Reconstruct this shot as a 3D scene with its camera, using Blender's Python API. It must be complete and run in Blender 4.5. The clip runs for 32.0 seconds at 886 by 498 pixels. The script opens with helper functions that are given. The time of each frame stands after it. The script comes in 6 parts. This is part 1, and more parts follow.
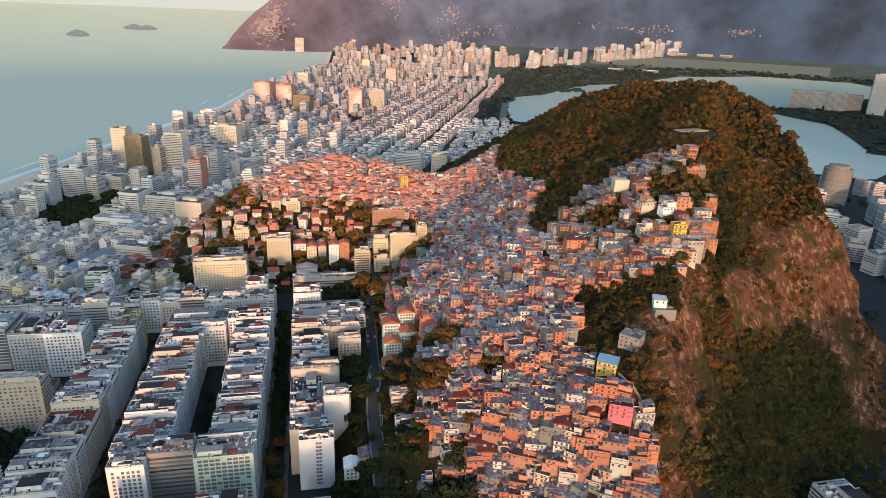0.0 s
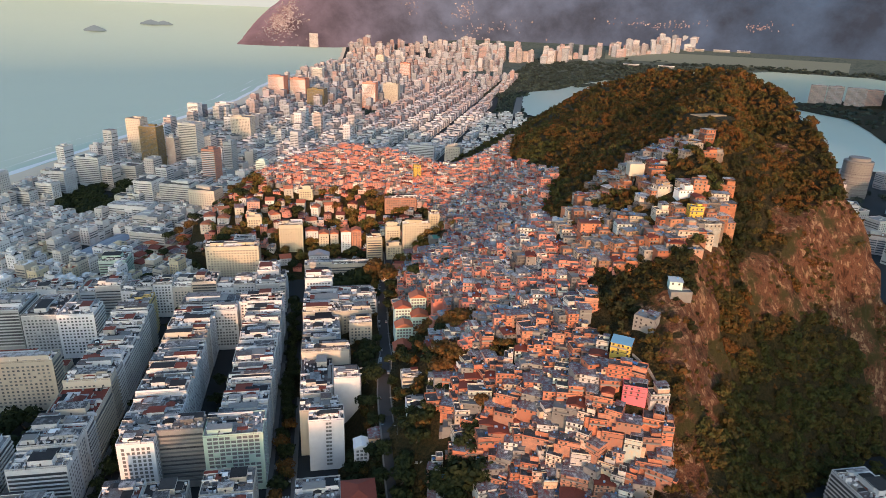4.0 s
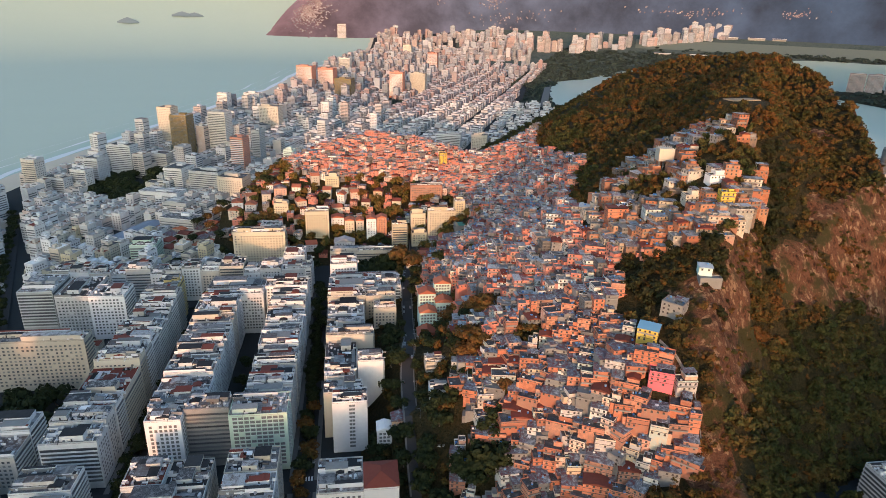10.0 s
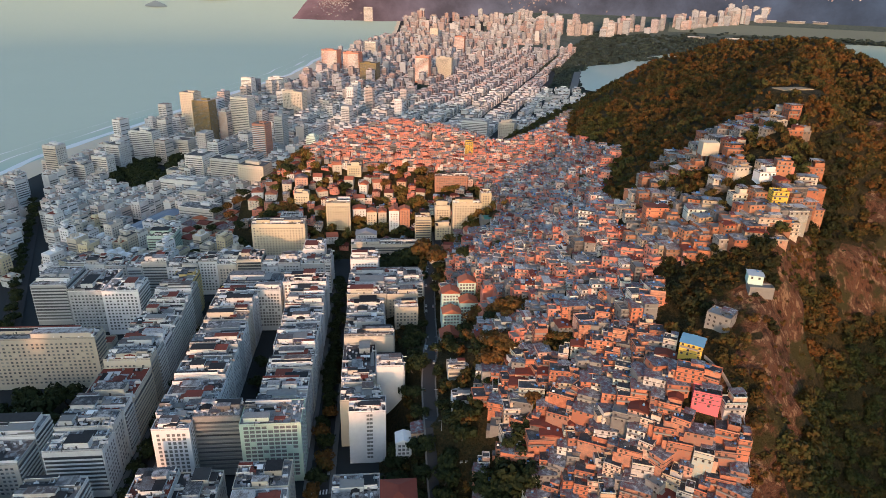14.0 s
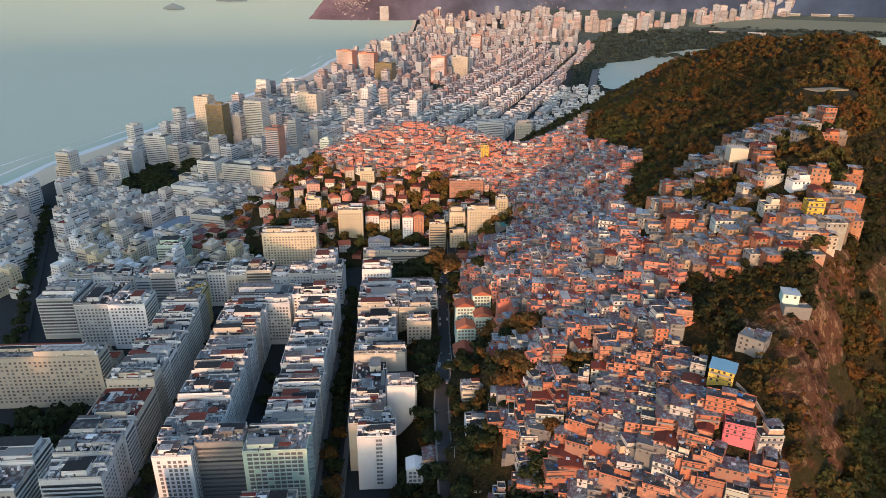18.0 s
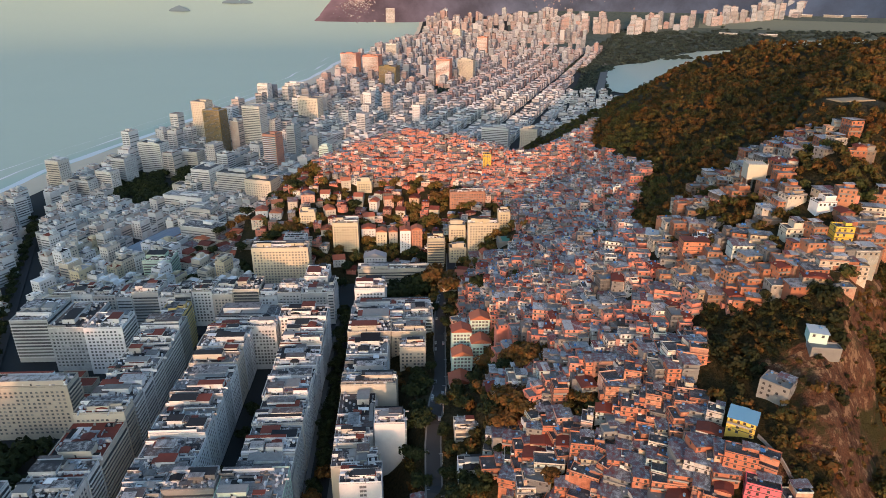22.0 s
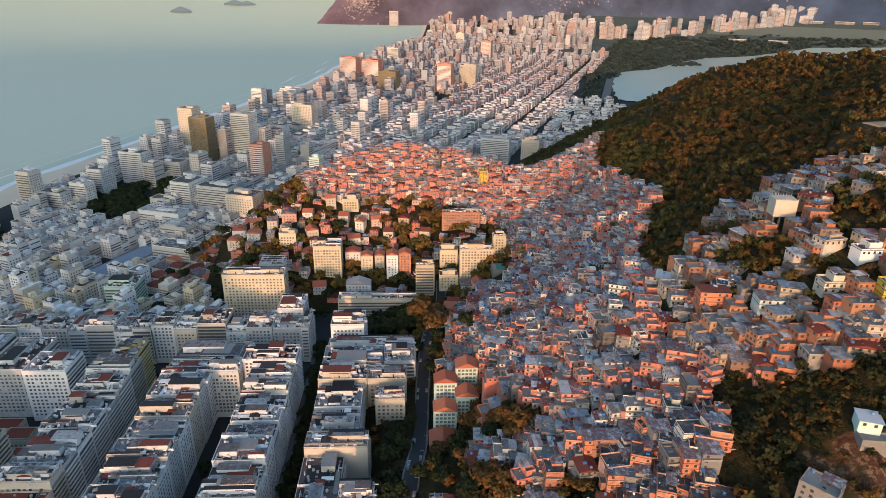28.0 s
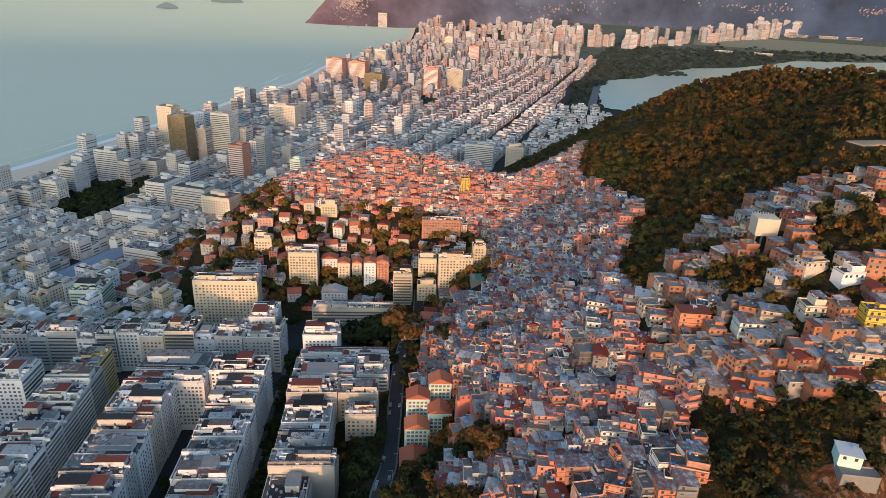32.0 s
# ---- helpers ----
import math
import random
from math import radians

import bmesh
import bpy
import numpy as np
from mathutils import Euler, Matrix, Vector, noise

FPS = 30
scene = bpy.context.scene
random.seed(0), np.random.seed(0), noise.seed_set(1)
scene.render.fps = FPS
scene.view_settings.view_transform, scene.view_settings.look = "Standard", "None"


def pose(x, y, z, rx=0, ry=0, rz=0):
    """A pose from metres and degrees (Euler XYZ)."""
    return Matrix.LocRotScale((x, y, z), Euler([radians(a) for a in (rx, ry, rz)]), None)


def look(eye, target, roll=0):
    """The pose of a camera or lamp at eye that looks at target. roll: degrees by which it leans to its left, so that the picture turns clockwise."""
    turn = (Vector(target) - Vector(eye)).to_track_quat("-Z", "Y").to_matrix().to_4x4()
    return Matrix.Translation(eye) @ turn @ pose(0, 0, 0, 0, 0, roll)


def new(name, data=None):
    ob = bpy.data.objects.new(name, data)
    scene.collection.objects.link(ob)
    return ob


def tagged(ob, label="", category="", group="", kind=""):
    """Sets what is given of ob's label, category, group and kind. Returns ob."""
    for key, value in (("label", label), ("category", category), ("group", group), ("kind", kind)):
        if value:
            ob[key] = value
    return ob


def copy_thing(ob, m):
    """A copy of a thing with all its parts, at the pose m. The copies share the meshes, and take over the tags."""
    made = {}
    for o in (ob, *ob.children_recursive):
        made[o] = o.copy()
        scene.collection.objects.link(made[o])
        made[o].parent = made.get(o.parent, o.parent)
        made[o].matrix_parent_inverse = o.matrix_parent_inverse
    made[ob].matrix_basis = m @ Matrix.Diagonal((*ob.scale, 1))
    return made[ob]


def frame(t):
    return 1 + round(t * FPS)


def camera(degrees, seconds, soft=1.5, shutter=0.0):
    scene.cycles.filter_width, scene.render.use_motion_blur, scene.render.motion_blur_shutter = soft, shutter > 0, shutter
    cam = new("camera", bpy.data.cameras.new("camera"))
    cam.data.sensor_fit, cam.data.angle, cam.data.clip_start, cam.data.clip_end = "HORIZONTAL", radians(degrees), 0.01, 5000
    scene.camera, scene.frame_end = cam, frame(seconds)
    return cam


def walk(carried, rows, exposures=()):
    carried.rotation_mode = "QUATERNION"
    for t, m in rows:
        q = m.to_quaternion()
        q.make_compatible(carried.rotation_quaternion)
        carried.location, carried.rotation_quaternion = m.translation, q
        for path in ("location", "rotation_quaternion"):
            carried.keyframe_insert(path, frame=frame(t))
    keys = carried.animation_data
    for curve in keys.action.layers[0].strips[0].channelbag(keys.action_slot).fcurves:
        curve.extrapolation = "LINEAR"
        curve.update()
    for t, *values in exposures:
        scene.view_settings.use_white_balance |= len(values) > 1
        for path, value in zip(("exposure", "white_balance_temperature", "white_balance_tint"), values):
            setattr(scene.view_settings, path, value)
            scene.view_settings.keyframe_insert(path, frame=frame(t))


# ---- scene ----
cam = camera(70, 32.0, 0.65)
PATH = [
    (0, look((-0.00, -0.00, 314.26), (19.697, 91.794, 279.828), 2.34)),
    (0.5, look((0.25, -0.05, 312.38), (19.685, 91.796, 277.938), 2.30)),
    (1, look((0.48, 0.02, 310.57), (19.658, 91.909, 276.095), 2.32)),
    (1.5, look((0.75, 0.07, 308.85), (19.653, 91.999, 274.340), 2.32)),
    (2, look((0.84, 0.12, 307.19), (19.502, 92.074, 272.602), 2.36)),
    (2.5, look((0.99, 0.14, 305.55), (19.388, 92.129, 270.918), 2.31)),
    (3, look((1.10, 0.07, 303.97), (19.237, 92.087, 269.284), 2.29)),
    (3.5, look((1.18, 0.07, 302.51), (19.089, 92.111, 267.763), 2.29)),
    (5.5, look((1.58, -0.29, 297.55), (18.438, 91.879, 262.596), 2.20)),
    (6, look((1.78, -0.39, 296.61), (18.274, 91.822, 261.606), 2.17)),
    (6.5, look((2.07, -0.42, 295.94), (18.158, 91.827, 260.858), 2.07)),
    (7, look((2.36, -0.37, 295.51), (18.063, 91.902, 260.296), 2.02)),
    (7.5, look((2.44, -0.24, 295.25), (17.782, 92.032, 259.886), 1.96)),
    (8, look((2.46, -0.13, 295.10), (17.460, 92.144, 259.586), 1.96)),
    (8.5, look((2.55, -0.10, 295.10), (17.205, 92.164, 259.434), 1.91)),
    (9, look((2.57, -0.04, 295.17), (16.879, 92.206, 259.320), 1.88)),
    (9.5, look((2.60, -0.07, 295.14), (16.552, 92.185, 259.154), 1.83)),
    (10, look((2.85, 0.37, 295.04), (16.405, 92.620, 258.898), 1.82)),
    (10.5, look((3.13, 2.47, 294.82), (16.169, 94.723, 258.499), 1.69)),
    (11, look((3.43, 7.21, 294.44), (15.612, 99.375, 257.594), 1.54)),
    (11.5, look((4.23, 12.79, 294.03), (15.659, 104.693, 256.306), 1.45)),
    (12, look((5.15, 18.26, 293.78), (15.965, 109.940, 255.324), 1.45)),
    (12.5, look((5.86, 22.78, 293.73), (16.265, 114.410, 255.066), 1.58)),
    (13, look((6.25, 26.01, 293.82), (16.413, 117.741, 255.319), 1.70)),
    (13.5, look((6.33, 28.59, 294.02), (16.293, 120.369, 255.583), 1.73)),
    (14, look((6.47, 30.93, 294.26), (16.140, 122.735, 255.799), 1.66)),
    (14.5, look((6.90, 33.16, 294.52), (16.241, 124.990, 256.040), 1.55)),
    (16.5, look((9.57, 43.95, 295.75), (17.338, 135.840, 257.067), 1.01)),
    (17, look((10.33, 47.06, 296.05), (17.722, 138.958, 257.314), 0.91)),
    (17.5, look((11.20, 50.33, 296.35), (18.301, 142.237, 257.585), 0.80)),
    (18, look((12.08, 53.80, 296.74), (18.914, 145.706, 257.935), 0.71)),
    (18.5, look((13.15, 57.41, 297.17), (19.755, 149.324, 258.331), 0.67)),
    (19, look((14.35, 61.26, 297.61), (20.799, 153.184, 258.776), 0.62)),
    (19.5, look((15.77, 65.42, 297.93), (22.051, 157.369, 259.127), 0.60)),
    (20, look((17.38, 69.97, 298.10), (23.518, 161.942, 259.322), 0.58)),
    (20.5, look((19.07, 74.87, 298.19), (25.067, 166.861, 259.439), 0.56)),
    (21, look((20.88, 79.73, 298.18), (26.744, 171.754, 259.472), 0.57)),
    (21.5, look((22.51, 84.56, 298.21), (28.250, 176.600, 259.526), 0.59)),
    (22, look((24.01, 89.32, 298.35), (29.644, 181.368, 259.680), 0.56)),
    (22.5, look((25.34, 94.39, 298.57), (30.859, 186.455, 259.928), 0.57)),
    (23, look((26.59, 99.46, 298.72), (32.078, 191.536, 260.083), 0.64)),
    (23.5, look((28.08, 104.40, 298.73), (33.518, 196.494, 260.139), 0.68)),
    (24, look((29.51, 109.38, 298.78), (34.902, 201.477, 260.194), 0.71)),
    (24.5, look((30.90, 114.43, 298.83), (36.245, 206.542, 260.266), 0.77)),
    (26.5, look((36.61, 134.28, 299.08), (41.804, 226.437, 260.616), 0.91)),
    (27, look((38.16, 139.41, 299.25), (43.327, 231.594, 260.831), 0.93)),
    (27.5, look((39.92, 144.59, 299.52), (45.012, 236.786, 261.118), 0.90)),
    (28, look((41.75, 149.67, 299.82), (46.733, 241.891, 261.487), 1.03)),
    (28.5, look((43.32, 154.03, 300.08), (48.305, 246.321, 261.891), 1.09)),
    (29, look((44.71, 157.06, 300.24), (49.912, 249.394, 262.202), 1.23)),
    (29.5, look((46.04, 159.34, 300.38), (51.505, 251.733, 262.513), 1.43)),
    (30, look((47.34, 161.00, 300.58), (53.071, 253.433, 262.846), 1.65)),
    (30.5, look((48.27, 162.15, 300.76), (54.313, 254.568, 263.052), 1.88)),
    (31, look((48.72, 162.76, 300.87), (55.173, 255.129, 263.110), 2.16)),
    (31.5, look((48.85, 163.11, 300.89), (55.757, 255.422, 263.061), 2.46)),
    (32, look((48.98, 163.16, 300.83), (56.251, 255.431, 262.970), 2.72)),
]
# the picture darkens a little after the first third
EXPOSURES = [(0.0, 0.15), (12.0, 0.15), (13.2, 0.02), (32.0, 0.02)]
walk(cam, PATH, EXPOSURES)

# ---- world, sun, exposure ----
SUN_AZ, SUN_EL = radians(190), radians(7.5)     # clockwise from +y
world = bpy.data.worlds.new("sky")
scene.world = world
world.use_nodes = True
wn = world.node_tree.nodes
sky = wn.new("ShaderNodeTexSky")
sky.sky_type, sky.sun_disc = "NISHITA", False
sky.sun_elevation, sky.sun_rotation = SUN_EL, SUN_AZ
sky.air_density, sky.dust_density, sky.ozone_density = 1.0, 2.4, 2.1
world.node_tree.links.new(sky.outputs[0], wn["Background"].inputs[0])
wn["Background"].inputs[1].default_value = 0.47
sun = new("sun", bpy.data.lights.new("sun", "SUN"))
sun.data.energy, sun.data.angle, sun.data.color = 3.4, radians(0.6), (1.0, 0.49, 0.27)
sun_way = Vector((math.sin(SUN_AZ) * math.cos(SUN_EL), math.cos(SUN_AZ) * math.cos(SUN_EL), math.sin(SUN_EL)))
sun.matrix_world = look(sun_way * 900 + Vector((0, 400, 0)), (0, 400, 0))


# ---- materials ----
def material(name, colors, rough=0.8, scale=0.2, per="object", bump=0.0, metal=0.0, detail=4.0, spread=0.35, bump_scale=None):
    """A surface whose colour runs over `colors`: by thing or island (per) and by noise at two scales."""
    m = bpy.data.materials.new(name)
    m.use_nodes = True
    n, link = m.node_tree.nodes, m.node_tree.links.new
    b = n["Principled BSDF"]
    b.inputs["Roughness"].default_value, b.inputs["Metallic"].default_value = rough, metal
    if rough > .6:
        b.inputs["Specular IOR Level"].default_value = .15
    geo = n.new("ShaderNodeNewGeometry")
    big, small = n.new("ShaderNodeTexNoise"), n.new("ShaderNodeTexNoise")
    for tex, s in ((big, scale), (small, scale * 9)):
        tex.inputs["Scale"].default_value, tex.inputs["Detail"].default_value = s, detail
        link(geo.outputs["Position"], tex.inputs["Vector"])
    mix = n.new("ShaderNodeMath")
    mix.operation = "MULTIPLY_ADD"
    link(big.outputs["Fac"], mix.inputs[0])
    mix.inputs[1].default_value = spread
    add = n.new("ShaderNodeMath")
    add.operation = "MULTIPLY_ADD"
    link(small.outputs["Fac"], add.inputs[0])
    add.inputs[1].default_value = spread * 0.8
    link(mix.outputs[0], add.inputs[2])
    if per == "noise":
        mix.inputs[2].default_value = 0.5 - 0.9 * spread
    else:
        r = n.new("ShaderNodeMath")
        r.operation = "MULTIPLY_ADD"
        src = n.new("ShaderNodeObjectInfo").outputs["Random"] if per == "object" else geo.outputs["Random Per Island"]
        link(src, r.inputs[0])
        r.inputs[1].default_value, r.inputs[2].default_value = (1.0, -0.9 * spread) if per != "leaf" else (0.3, -0.75)
        if per == "leaf":
            mix.inputs[1].default_value, add.inputs[1].default_value = 1.6, 0.5
        link(r.outputs[0], mix.inputs[2])
    ramp = n.new("ShaderNodeValToRGB")
    while len(ramp.color_ramp.elements) < len(colors):
        ramp.color_ramp.elements.new(0.5)
    for i, (e, c) in enumerate(zip(ramp.color_ramp.elements, colors)):
        e.position, e.color = i / max(1, len(colors) - 1), (*c, 1)
    link(add.outputs[0], ramp.inputs[0])
    link(ramp.outputs[0], b.inputs["Base Color"])
    if bump:
        bn, bt = n.new("ShaderNodeBump"), n.new("ShaderNodeTexNoise")
        bt.inputs["Scale"].default_value, bt.inputs["Detail"].default_value = bump_scale or scale * 4, 6
        link(geo.outputs["Position"], bt.inputs["Vector"])
        link(bt.outputs["Fac"], bn.inputs["Height"])
        bn.inputs["Strength"].default_value, bn.inputs["Distance"].default_value = 0.7, bump
        link(bn.outputs[0], b.inputs["Normal"])
    return m


PLASTER = material("plaster", [(.46, .48, .475), (.58, .595, .585), (.37, .38, .375), (.50, .465, .40), (.66, .67, .655), (.54, .56, .55)], .85, .25)
# cool tint put into the farthest plaster in place of haze
PLASTER_HAZED = material("hazed_plaster_far", [(.26, .285, .32), (.36, .385, .42), (.21, .225, .25), (.33, .26, .245), (.42, .445, .475), (.31, .20, .18), (.32, .35, .385)], .85, .1, "island", spread=.2)
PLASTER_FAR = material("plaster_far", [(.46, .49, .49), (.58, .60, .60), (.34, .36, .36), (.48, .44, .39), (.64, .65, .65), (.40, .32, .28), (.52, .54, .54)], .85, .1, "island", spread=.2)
CREAM = material("cream_plaster", [(.46, .42, .345), (.54, .50, .415), (.40, .365, .30)], .85, .2)
GREENISH = material("pale_green_plaster", [(.42, .55, .45), (.52, .64, .54), (.40, .50, .44)], .8, .2)
ROOFTOP = material("rooftop", [(.05, .05, .054), (.22, .22, .22), (.030, .030, .034), (.44, .43, .42), (.10, .07, .06), (.13, .13, .132), (.32, .315, .31)], .9, .3, spread=.5)
ROOF_FAR = material("rooftop_far", [(.16, .16, .16), (.28, .28, .275), (.08, .08, .084), (.40, .395, .385), (.18, .11, .085), (.12, .12, .122)], .9, .1, "island")
CLAY = material("clay_tile", [(.16, .042, .03), (.22, .062, .042), (.12, .042, .032)], .85, .5)
GLASS = material("window_glass", [(.025, .028, .033), (.06, .066, .072), (.11, .115, .12), (.035, .04, .046), (.24, .24, .23), (.07, .075, .08), (.16, .16, .155)], .3, .6, "island", spread=.05)
DARK = material("dark_opening", [(.02, .02, .022), (.05, .045, .04)], .5, .5, "island")
# no deep darks: haze over the far windows is in the glass colour
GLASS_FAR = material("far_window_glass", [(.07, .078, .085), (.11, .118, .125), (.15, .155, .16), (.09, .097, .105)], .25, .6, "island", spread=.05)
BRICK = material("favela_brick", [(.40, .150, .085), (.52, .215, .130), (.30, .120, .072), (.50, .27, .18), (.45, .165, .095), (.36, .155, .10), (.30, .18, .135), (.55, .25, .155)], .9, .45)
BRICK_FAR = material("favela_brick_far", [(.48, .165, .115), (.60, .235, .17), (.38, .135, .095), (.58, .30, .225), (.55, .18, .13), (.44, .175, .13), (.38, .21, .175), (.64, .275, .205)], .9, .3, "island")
TIN = material("tin_roof", [(.05, .05, .055), (.22, .24, .25), (.36, .39, .40), (.15, .08, .055), (.50, .52, .53), (.13, .14, .155), (.17, .028, .022), (.29, .315, .33), (.07, .07, .075), (.42, .44, .44)], .7, .5, "island")
BLUE_TIN = material("blue_tin", [(.13, .30, .42), (.18, .37, .49)], .6, .4)
TIN_PALE = material("pale_blue_tin", [(.36, .42, .46), (.45, .52, .56)], .6, .4)
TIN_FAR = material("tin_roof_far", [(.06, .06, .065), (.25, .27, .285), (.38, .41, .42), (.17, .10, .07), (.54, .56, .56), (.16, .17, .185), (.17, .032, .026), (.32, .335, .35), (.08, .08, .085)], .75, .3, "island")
ASPHALT = material("asphalt", [(.028, .028, .030), (.040, .040, .042), (.022, .022, .024)], .9, .15, "noise")
LAND = material("city_ground", [(.020, .024, .026), (.032, .036, .038), (.013, .024, .020)], .95, .03, "noise")
SAND = material("beach_sand", [(.52, .44, .33), (.60, .52, .41)], .95, .02, "noise")
FOREST = material("forest_floor", [(.008, .011, .004), (.016, .017, .006), (.026, .019, .007), (.012, .014, .005)], .95, .03, "noise", bump=2.5, bump_scale=.15)
ROCK = material("granite_cliff", [(.06, .034, .023), (.12, .062, .040), (.16, .10, .07), (.05, .030, .022)], .9, .06, "noise", bump=1.5, bump_scale=.12)
rn, rl = ROCK.node_tree.nodes, ROCK.node_tree.links.new
rp, rg = rn["Principled BSDF"], rn.new("ShaderNodeNewGeometry")
run = rn.new("ShaderNodeMapping")                  # streaks run down the face
run.inputs["Scale"].default_value = (1.0, 1.0, .16)
rl(rg.outputs["Position"], run.inputs["Vector"])
streak, tuft, pit = rn.new("ShaderNodeTexNoise"), rn.new("ShaderNodeTexNoise"), rn.new("ShaderNodeTexNoise")
for tex, sc, det, src in ((streak, .22, 9, run), (tuft, .035, 8, rg), (pit, .5, 8, rg)):
    tex.inputs["Scale"].default_value, tex.inputs["Detail"].default_value, tex.inputs["Roughness"].default_value = sc, det, .68
    rl(src.outputs[0], tex.inputs["Vector"])
tone, green, blend = rn.new("ShaderNodeValToRGB"), rn.new("ShaderNodeValToRGB"), rn.new("ShaderNodeMixRGB")
for at, c in ((.32, (.020, .011, .007)), (.42, (.068, .030, .016)), (.48, (.145, .066, .035)), (.53, (.080, .037, .021)), (.60, (.27, .165, .095))):
    e = tone.color_ramp.elements.new(at)
    e.color = (*c, 1)
tone.color_ramp.elements.remove(tone.color_ramp.elements[0])
tone.color_ramp.elements.remove(tone.color_ramp.elements[len(tone.color_ramp.elements) - 1])
green.color_ramp.elements[0].position, green.color_ramp.elements[1].position = .51, .60
rl(streak.outputs["Fac"], tone.inputs[0])
rl(tuft.outputs["Fac"], green.inputs[0])
rl(green.outputs[0], blend.inputs[0])
rl(tone.outputs[0], blend.inputs[1])
blend.inputs[2].default_value = (.045, .040, .013, 1)
mask, edge, soil, floor_tone = rn.new("ShaderNodeAttribute"), rn.new("ShaderNodeMath"), rn.new("ShaderNodeMixRGB"), rn.new("ShaderNodeValToRGB")
mask.attribute_name = "rock"                       # where the face is bare
edge.operation = "MULTIPLY_ADD"
edge.use_clamp = True
shift = rn.new("ShaderNodeMath")
shift.operation = "ADD"
rl(mask.outputs["Fac"], shift.inputs[0])
rl(tuft.outputs["Fac"], shift.inputs[1])
rl(shift.outputs[0], edge.inputs[0])
edge.inputs[1].default_value, edge.inputs[2].default_value = 5.0, -4.6
rl(pit.outputs["Fac"], floor_tone.inputs[0])
floor_tone.color_ramp.elements[0].position, floor_tone.color_ramp.elements[1].position = .35, .65
floor_tone.color_ramp.elements[0].color, floor_tone.color_ramp.elements[1].color = (.012, .014, .005, 1), (.055, .040, .016, 1)
rl(edge.outputs[0], soil.inputs[0])
rl(floor_tone.outputs[0], soil.inputs[1])
rl(blend.outputs[0], soil.inputs[2])
rl(soil.outputs[0], rp.inputs["Base Color"])
deep, fine_bump = rn.new("ShaderNodeBump"), rn.new("ShaderNodeBump")
for node, tex, dist in ((deep, streak, 2.6), (fine_bump, pit, 1.2)):
    node.inputs["Strength"].default_value, node.inputs["Distance"].default_value = 1.0, dist
    rl(tex.outputs["Fac"], node.inputs["Height"])
rl(deep.outputs[0], fine_bump.inputs["Normal"])
rl(fine_bump.outputs[0], rp.inputs["Normal"])
LEAF = material("foliage", [(.015, .021, .006), (.033, .036, .010), (.058, .044, .011), (.102, .052, .013), (.124, .046, .012), (.046, .034, .010)], .75, .05, "leaf")
# green leaves of the groves; less gold also stands in for the hollows' shade
LEAF_DEEP = material("shade_green_foliage", [(.017, .024, .008), (.034, .043, .012), (.050, .053, .014), (.068, .054, .014), (.095, .058, .016), (.037, .038, .012)], .75, .05, "leaf")
LEAF_DARK = material("dark_foliage", [(.007, .013, .005), (.017, .025, .008), (.027, .033, .010), (.018, .024, .007)], .75, .12, "leaf")
# dark brown of the grove; in the cleft it stands in for shade
LEAF_SHADY = material("shade_brown_foliage", [(.008, .012, .004), (.016, .020, .006), (.024, .025, .008), (.034, .025, .008), (.045, .028, .009)], .75, .05, "leaf")
LEAF_RUST = material("rusty_foliage", [(.035, .035, .010), (.085, .052, .014), (.14, .062, .017), (.065, .040, .013)], .75, .12, "leaf")
LEAF_GOLD = material("golden_foliage", [(.030, .042, .011), (.060, .066, .016), (.11, .082, .020), (.165, .090, .022), (.15, .066, .018), (.068, .058, .017)], .75, .08, "leaf")
# blue mixed into the leaf colour stands in for distance haze
LEAF_FAR = material("hazed_foliage", [(.022, .036, .032), (.034, .050, .043), (.030, .038, .034)], .8, .01, "leaf")
# two palettes darker than the other far walls, for the upper slope
BRICK_BROWN = material("brown_brick_far", [(.32, .125, .068), (.42, .175, .095), (.22, .085, .05), (.38, .20, .12), (.35, .125, .07), (.27, .125, .08), (.21, .13, .09)], .9, .3, "island")
PAINTED_DARKER = material("darker_painted_wall_far", [(.38, .30, .21), (.52, .48, .42), (.25, .26, .24), (.40, .27, .16), (.36, .19, .135), (.44, .36, .26), (.25, .23, .21), (.48, .45, .40)], .88, .3, "island")
PAINTED_FAR = material("painted_wall_far", [(.58, .50, .42), (.72, .69, .65), (.38, .47, .47), (.58, .42, .30), (.56, .31, .26), (.68, .61, .52), (.44, .42, .42), (.74, .72, .70)], .88, .3, "island")
CONCRETE_FAR = material("rendered_wall_far", [(.09, .09, .092), (.17, .165, .16), (.26, .25, .24), (.06, .06, .063), (.18, .13, .10), (.21, .205, .20)], .9, .3, "island")
SLATE = material("blue_grey_metal", [(.14, .17, .22), (.20, .23, .28)], .6, .2)
SETTLEMENT = material("far_settlement_wall", [(.20, .15, .16), (.28, .23, .24), (.15, .12, .13), (.34, .30, .31)], .9, .05, "island")
# glow, rosy left to slate right, stands in for sunlit haze on the slopes
MOUNTAIN = material("far_mountain_glow", [(.006, .006, .006), (.010, .008, .008), (.004, .005, .006)], 1.0, .006, "noise")
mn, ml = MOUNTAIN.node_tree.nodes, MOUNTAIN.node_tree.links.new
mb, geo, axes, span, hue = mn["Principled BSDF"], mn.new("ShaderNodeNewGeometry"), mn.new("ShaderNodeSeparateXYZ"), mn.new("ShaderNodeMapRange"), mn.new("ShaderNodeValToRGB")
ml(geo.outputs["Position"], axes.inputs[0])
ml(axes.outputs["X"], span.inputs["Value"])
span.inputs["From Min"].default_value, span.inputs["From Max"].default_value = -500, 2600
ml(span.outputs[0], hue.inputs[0])
